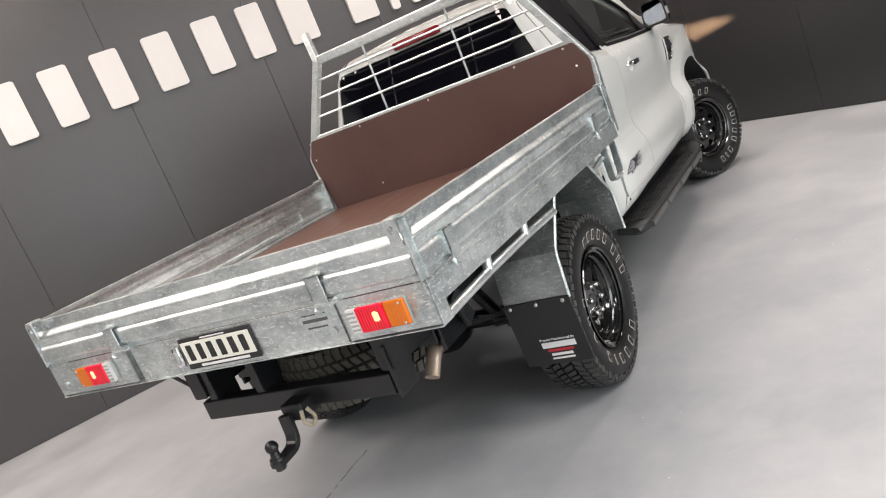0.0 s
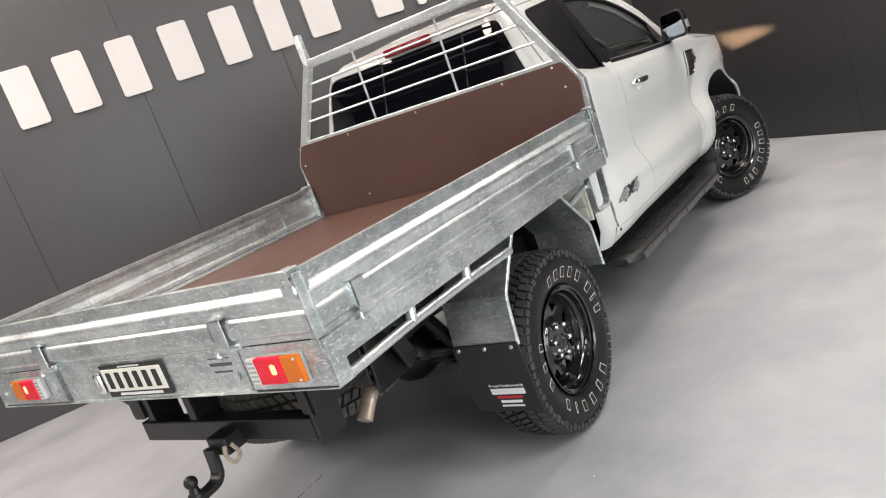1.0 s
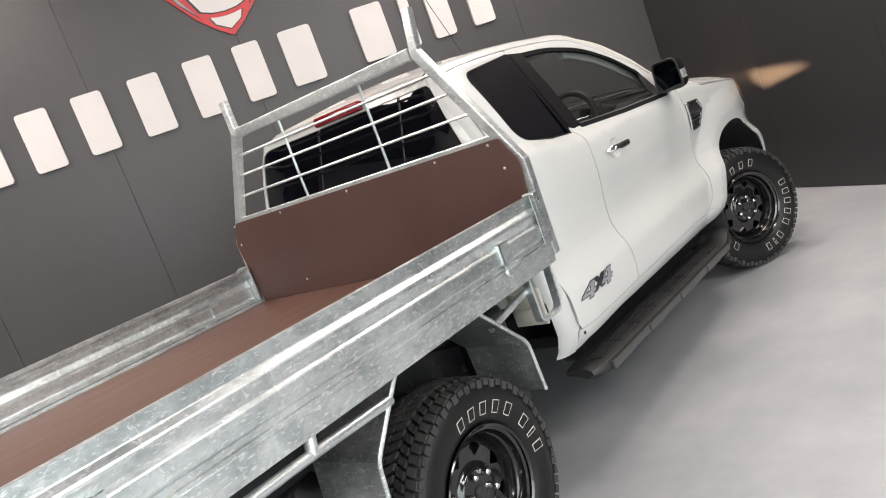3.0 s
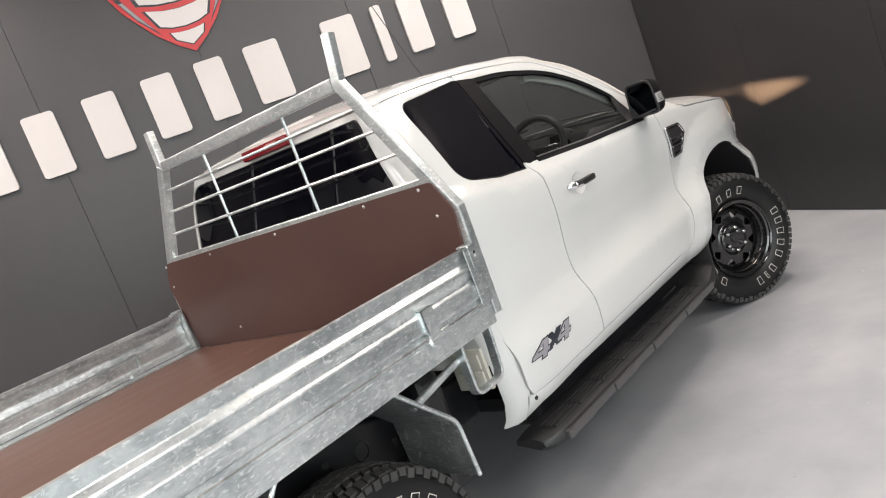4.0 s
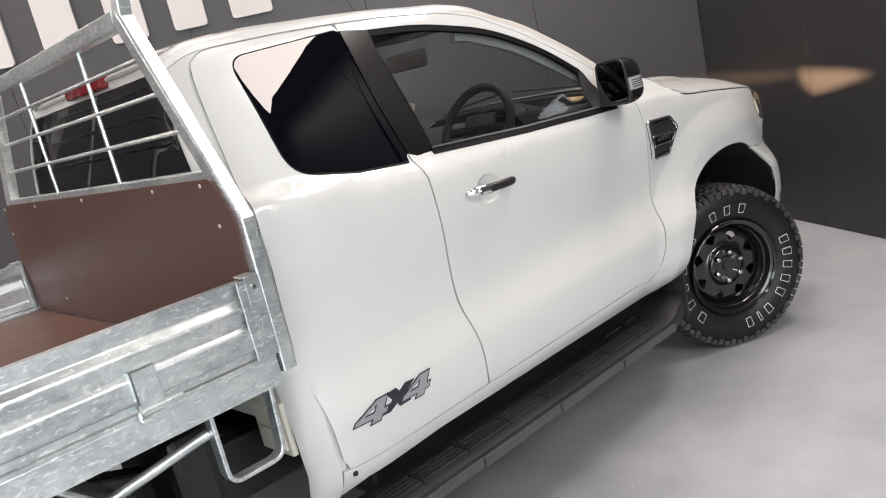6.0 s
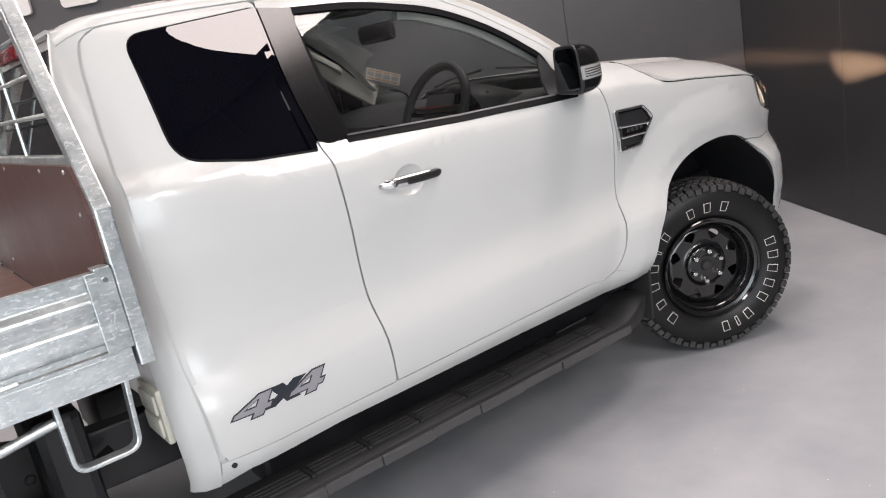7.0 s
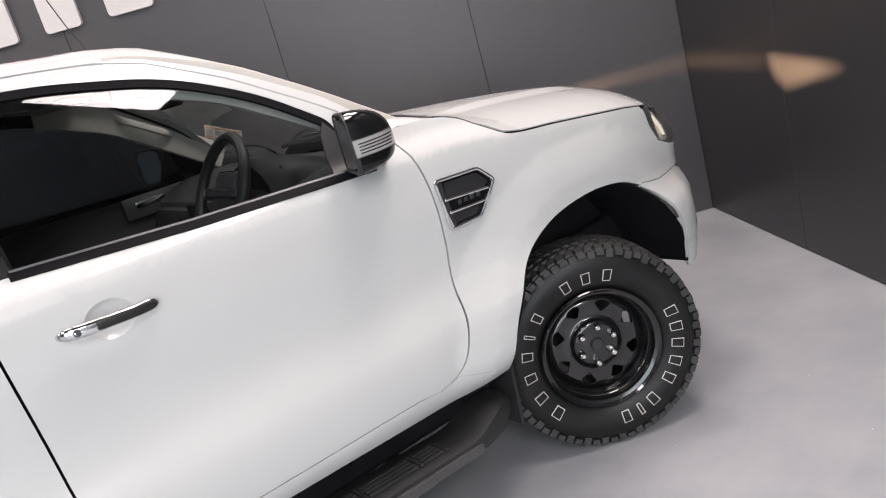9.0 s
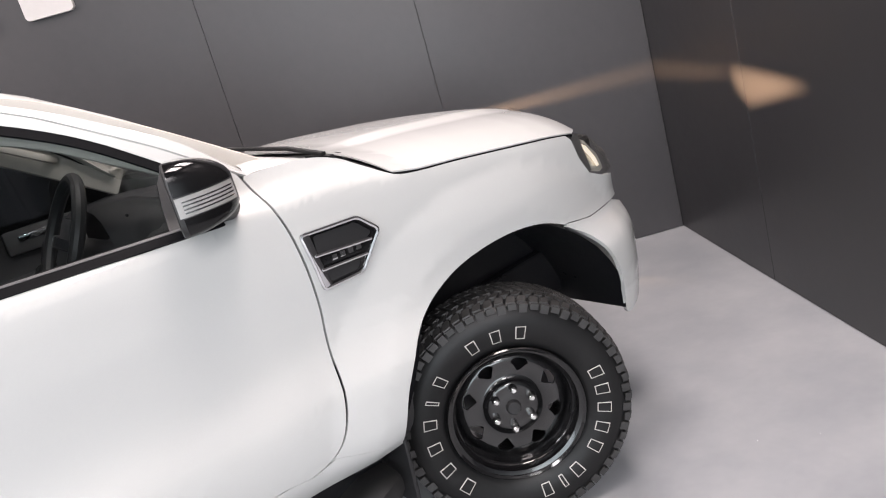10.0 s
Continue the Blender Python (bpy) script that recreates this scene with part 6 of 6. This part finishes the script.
# ---- chassis ----
for s in (-1, 1):
    y = YC + s * 0.50
    bm = bmesh.new()
    sweep(bm, [(-1.12, y, 0.80), (-0.60, y, 0.80), (-0.25, y, 0.815), (-0.06, y, 0.795), (0.144, y, 0.745), (0.30, y, 0.702), (0.45, y, 0.650), (0.62, y, 0.612), (0.85, y, 0.60), (2.6, y, 0.56), (3.9, y, 0.62)], oblong(0.075, 0.19, 0.01))
    rail = part("chassis_rail", bm, STEEL, truck, "black steel chassis rail", smooth=False)
    for x, z, r in ((0.30, 0.700, 0.034), (0.45, 0.648, 0.012), (0.144, 0.742, 0.011), (-0.15, 0.805, 0.014), (-0.45, 0.805, 0.014), (-0.80, 0.80, 0.016), (-0.98, 0.80, 0.012)):
        m = pose(x, y + s * 0.0375, z, 0, 0, 0 if s < 0 else 180)
        bm = bmesh.new()
        lathe(bm, [(0.0, -0.001), (r * 0.84, -0.001)], 20)
        # flat black disc on the solid rail: a hole's inner shade as colour
        hole = part("rail_hole_disc", bm, INK, rail, "black disc drawn as a shaded hole", m=m)
        bm = bmesh.new()
        lathe(bm, [(r * 0.82, -0.001), (r * 0.86, -0.005), (r, -0.005), (r + 0.004, 0.0)], 20)
        part("rail_hole_collar", bm, PLASTIC, hole, m=m)
    # leaf spring pack with shackle
    ys = YC + s * 0.60
    for k in range(5):
        ln = 0.66 - 0.10 * k
        pts = [(u * ln, ys, 0.50 - 0.022 * k + 0.16 * (u * ln / 0.66) ** 2) for u in np.linspace(-1, 1, 13)]
        part("spring_leaf", tube(pts, oblong(0.062, 0.012, 0.003)), STEEL, truck, "black leaf spring", smooth=False)
    y0, y1 = sorted((YC + s * 0.545, YC + s * 0.560))
    part("spring_hanger", boxed(0.004, -0.84, -0.63, y0, y1, 0.62, 0.90), STEEL, rail, "black spring hanger plate", smooth=False)
    part("hanger_web", boxed(0.004, -0.86, -0.845, min(YC + s * 0.44, y1), max(YC + s * 0.44, y0), 0.66, 0.90), STEEL, rail, smooth=False)
    part("spring_shackle", tube([(-0.665, ys, 0.66), (-0.73, ys, 0.80)], oblong(0.07, 0.02, 0.004), up=(0, 1, 0)), STEEL, truck, smooth=False)
    for x in (-0.06, 0.06):
        part("u_bolt", tube([(x, ys - 0.04, 0.56), (x, ys - 0.04, 0.37), (x, ys + 0.04, 0.37), (x, ys + 0.04, 0.56)], circle(0.007, 8), up=(1, 0, 0), r=0.02), STEEL, truck)
    part("shock_absorber", tube([(-0.12, YC + s * 0.42, 0.42), (-0.38, YC + s * 0.40, 0.82)], circle(0.030, 14)), STEEL, truck, "black shock absorber")
bm = bmesh.new()
lathe(bm, [(0.0, -0.74), (0.045, -0.74), (0.045, -0.16), (0.09, -0.13), (0.135, -0.06), (0.145, 0.0), (0.135, 0.06), (0.09, 0.13), (0.045, 0.16), (0.045, 0.74), (0, 0.74)], 24)
part("rear_axle", bm, STEEL, truck, "black live rear axle", m=pose(0, YC, TR))
part("fuel_tank", boxed(0.05, 0.75, 1.75, 0.05, 0.45, 0.36, 0.60), PLASTIC, truck, "black fuel tank")
part("tank_shield", boxed(0.03, 0.47, 0.60, YC - 0.72, YC - 0.30, 0.42, 0.86), STEEL, truck, "black bracket plate", smooth=False)
part("filler_bracket", boxed(0.012, 0.50, 0.62, -0.80, -0.68, 0.925, 0.955), ZINC_TUBE, truck, "small zinc mount", smooth=False)
part("exhaust_pipe", tube([(0.3, -0.30, 0.60), (-0.30, -0.36, 0.66), (-0.56, -0.47, 0.665), (-0.790, -0.508, 0.634)], circle(0.028, 16), r=0.08), STEEL, truck, "black exhaust pipe")
bm = tube([(-0.760, -0.508, 0.640), (-0.815, -0.508, 0.622), (-0.855, -0.508, 0.588), (-0.898, -0.508, 0.546)], [(x * 1.1, y * 0.9) for x, y in circle(0.029, 18)], r=0.05)
part("exhaust_tip", bm, EXHAUST, truck, "rust-tinted exhaust tailpipe end")
part("muffler", boxed(0.06, 0.95, 1.6, -0.45, -0.18, 0.42, 0.58), STEEL, truck, "dark steel muffler")

# tow bar
beam = part("tow_bar", boxed(0.006, -1.12, -1.05, YC - 0.485, YC + 0.51, 0.605, 0.690), STEEL, truck, "black square tow bar beam", smooth=False)
for y0, y1 in ((0.125, 0.165), (0.40, 0.44)):
    part("tow_bracket", boxed(0.003, -1.11, -0.98, y0, y1, 0.615, 0.86), STEEL, beam, smooth=False)
part("side_gusset", boxed(0.003, -1.13, -1.00, YC - 0.512, YC - 0.500, 0.595, 0.80), STEEL, beam, smooth=False)
part("receiver", boxed(0.006, -1.196, -1.04, YC - 0.095, YC + 0.010, 0.592, 0.660), STEEL, beam, smooth=False)
part("tongue", tube([(-1.211, YC - 0.015, 0.628), (-1.219, YC - 0.015, 0.508), (-1.350, YC - 0.018, 0.503)], oblong(0.026, 0.055, 0.005), up=(0, 1, 0), r=0.05), STEEL, beam, "drop tongue", smooth=False)
bm = bmesh.new()
bmesh.ops.create_uvsphere(bm, u_segments=24, v_segments=16, radius=0.025, matrix=pose(0, 0, 0.058))
bmesh.ops.create_cone(bm, cap_ends=True, segments=20, radius1=0.021, radius2=0.016, depth=0.03, matrix=pose(0, 0, 0.028))
bmesh.ops.create_cone(bm, cap_ends=True, segments=20, radius1=0.030, radius2=0.028, depth=0.014, matrix=pose(0, 0, 0.008))
part("tow_ball", bm, STEEL, beam, "dull black tow ball", m=pose(-1.33, -0.035, 0.512))
bm = bmesh.new()
bmesh.ops.create_cone(bm, cap_ends=True, segments=6, radius1=0.021, radius2=0.021, depth=0.024)
part("ball_nut", bm, STEEL, beam, smooth=False, m=pose(-1.33, -0.035, 0.488))
bm = bmesh.new()
sweep(bm, bent([(-1.21, -0.125, 0.64), (-1.225, -0.13, 0.60), (-1.20, -0.14, 0.565), (-1.17, -0.145, 0.59), (-1.185, -0.13, 0.635)], 0.02), circle(0.008, 8))
part("safety_shackle", bm, ROPE, beam, "worn safety chain shackle")
part("trailer_lead", tube([(-1.06, 0.52, 0.70), (-1.12, 0.54, 0.80), (-1.16, 0.55, 0.86), (-1.20, 0.52, 0.90)], circle(0.008, 8), r=0.04), PLASTIC, beam, "black trailer lead")

# side steps, falling a little towards the nose
STEP_FALL = Matrix(((1, 0, 0, 0), (0, 1, 0, 0), (-0.031, 0, 1, 0.0335), (0, 0, 0, 1)))
def side_step(s):
    yi, yo = 0.802, 0.912
    def q(y):
        return YC + s * (y - 0.02)
    # body: section swept along x, ends rounded inward
    bm = bmesh.new()
    xs = [0.838, 0.846, 0.860] + list(np.linspace(0.90, 2.50, 34)) + list(np.linspace(2.53, 2.745, 12))
    rows = []
    for x in xs:
        e = max(0.0, 0.96 - x) / 0.122
        f = max(0.0, x - 2.51) / 0.235
        out = yo + 0.03 - 0.055 * e ** 2.4 - 0.06 * f ** 3
        lift = 0.050 * ramp(0.0, 0.75, f)
        z1, z0 = 0.432 + lift - 0.012 * e ** 3, 0.365 + 0.045 * f ** 2 - 0.012 * ramp(0.2, 1.0, e) + 0.02 * e ** 5
        sec = [(0.755, z0 + 0.02), (0.755, z1 - 0.012), (yi, z1 - 0.004), (out - 0.035, z1 - 0.004), (out - 0.008, z1 - 0.014), (out, z1 - 0.034), (out - 0.006, z0 + 0.012), (out - 0.035, z0)]
        rows.append([bm.verts.new((x, q(y), z)) for y, z in sec])
    for a, b in zip(rows, rows[1:]):
        for j in range(8):
            bm.faces.new((a[j], a[(j + 1) % 8], b[(j + 1) % 8], b[j]))
    bm.faces.new(rows[0])
    bm.faces.new(rows[-1][::-1])
    st = part("side_step", bm, STEP_PLASTIC, truck, "dark plastic side step with ribbed treads", angle=40, m=STEP_FALL)
    # ribbed tread pads
    pads = 0
    x = 0.915
    while x < 2.40:
        ln = min(0.205, 2.45 - x)
        for k in range(4):
            y = yi + 0.022 + 0.0215 * k
            y0, y1 = sorted((q(y), q(y + 0.015)))
            part("tread_rib", boxed(0.002, x, x + ln - 0.022, y0, y1, 0.428, 0.4375), PLASTIC, st, smooth=False, m=STEP_FALL)
        y0, y1 = sorted((q(yi + 0.018), q(yi + 0.108)))
        part("tread_bar", boxed(0.003, x + ln - 0.018, x + ln - 0.004, y0, y1, 0.428, 0.439), STEP_PLASTIC, st, smooth=False, m=STEP_FALL)
        y0, y1 = sorted((q(yo + 0.020), q(yo + (0.039 if pads % 2 == 0 else 0.033))))
        part("edge_pad", boxed(0.003, x + 0.001, x + 0.204, y0, y1, 0.374, 0.408), EDGE_PAD, st, smooth=False, m=STEP_FALL)
        pads += 1
        x += 0.205
    for x in (1.15, 1.75, 2.35):
        part("step_bracket", tube([(x, q(yi + 0.05), 0.372), (x, q(0.55), 0.40)], oblong(0.05, 0.012, 0.002)), STEEL, st, smooth=False, m=STEP_FALL)


side_step(-1)
side_step(1)
for s in (-1, 1):
    y0, y1 = sorted((YC + s * 0.60, YC + s * 0.74))
    part("rocker_box", boxed(0.02, 1.02, 2.76, y0, y1, 0.38, 0.545), STEEL, truck, "black box section under the sill", smooth=False)


def cut_off(y, turn, opening):
    """A dark stop in front of a headlamp bulb; its opening, in degrees (aside, up), gives the beam its edge."""
    d = 0.045
    hole = [(-d * math.tan(radians(a - turn)), d * math.tan(radians(e)) / math.cos(radians(a - turn))) for a, e in opening]
    bm = plate2d([(-0.10, -0.05), (0.10, -0.05), (0.10, 0.05), (-0.10, 0.05)], [hole], 0.001)
    bmesh.ops.translate(bm, vec=(0, d, 0), verts=bm.verts)
    part("beam_stop", bm, INK, truck, "dark beam cut-off stop", smooth=False, m=pose(3.985, y, 1.076, 0, 0, turn - 90))


cut_off(YC - 0.46, -12, [(-2, 0.2), (-3.5, -5.0), (-9, -8.4), (-22, -6.2), (-44, -2.8), (-24, -1.2)])
headlight(3.985, YC - 0.46, 1.076, -9, -2.0, 900, 60)
# added weak spot beyond the stop, for stray glow above the cut-off
headlight(4.035, YC - 0.46, 1.090, 6, 6, 16, 52)
cut_off(YC + 0.46, 8, [(54, 0.1), (54, -2.4), (8, -2.0), (-44, -2.2), (-44, 0.1), (8, 0.0)])
headlight(3.985, YC + 0.46, 1.076, 6, -1, 420, 112)

# small marks on the floor
crack = bmesh.new()
for k, (ln, off, turn) in enumerate(((0.055, 0.0, 4), (0.030, 0.004, -10), (0.060, 0.002, 3), (0.048, -0.004, -6), (0.026, -0.008, 9), (0.044, -0.010, -3))):
    box(crack, -ln / 2, ln / 2, -0.0022, 0.0022, 0.0005, 0.0015, m=pose(-0.50 - 0.068 * k, 0.365 + off, 0, 0, 0, turn))
tagged(part("floor_crack", crack, INK, smooth=False), "thin broken dark crack in the floor paint", "crack", kind="structure")

# grit and paint flecks lying on the floor
rng = random.Random(11)
grit = bmesh.new()
for k in range(70):
    x, y, r = rng.uniform(-2.2, 4.2), rng.uniform(-3.0, -1.05), rng.uniform(0.0012, 0.0032)
    bmesh.ops.create_icosphere(grit, subdivisions=1, radius=r, matrix=pose(x, y, r * 0.4, rng.uniform(0, 90), 0, rng.uniform(0, 180)) @ Matrix.Diagonal((1.5, 1, 0.6, 1)))
tagged(part("floor_grit", grit, INK_WHITE, smooth=False), "scattered pale grit on the floor", "grit", kind="stuff")
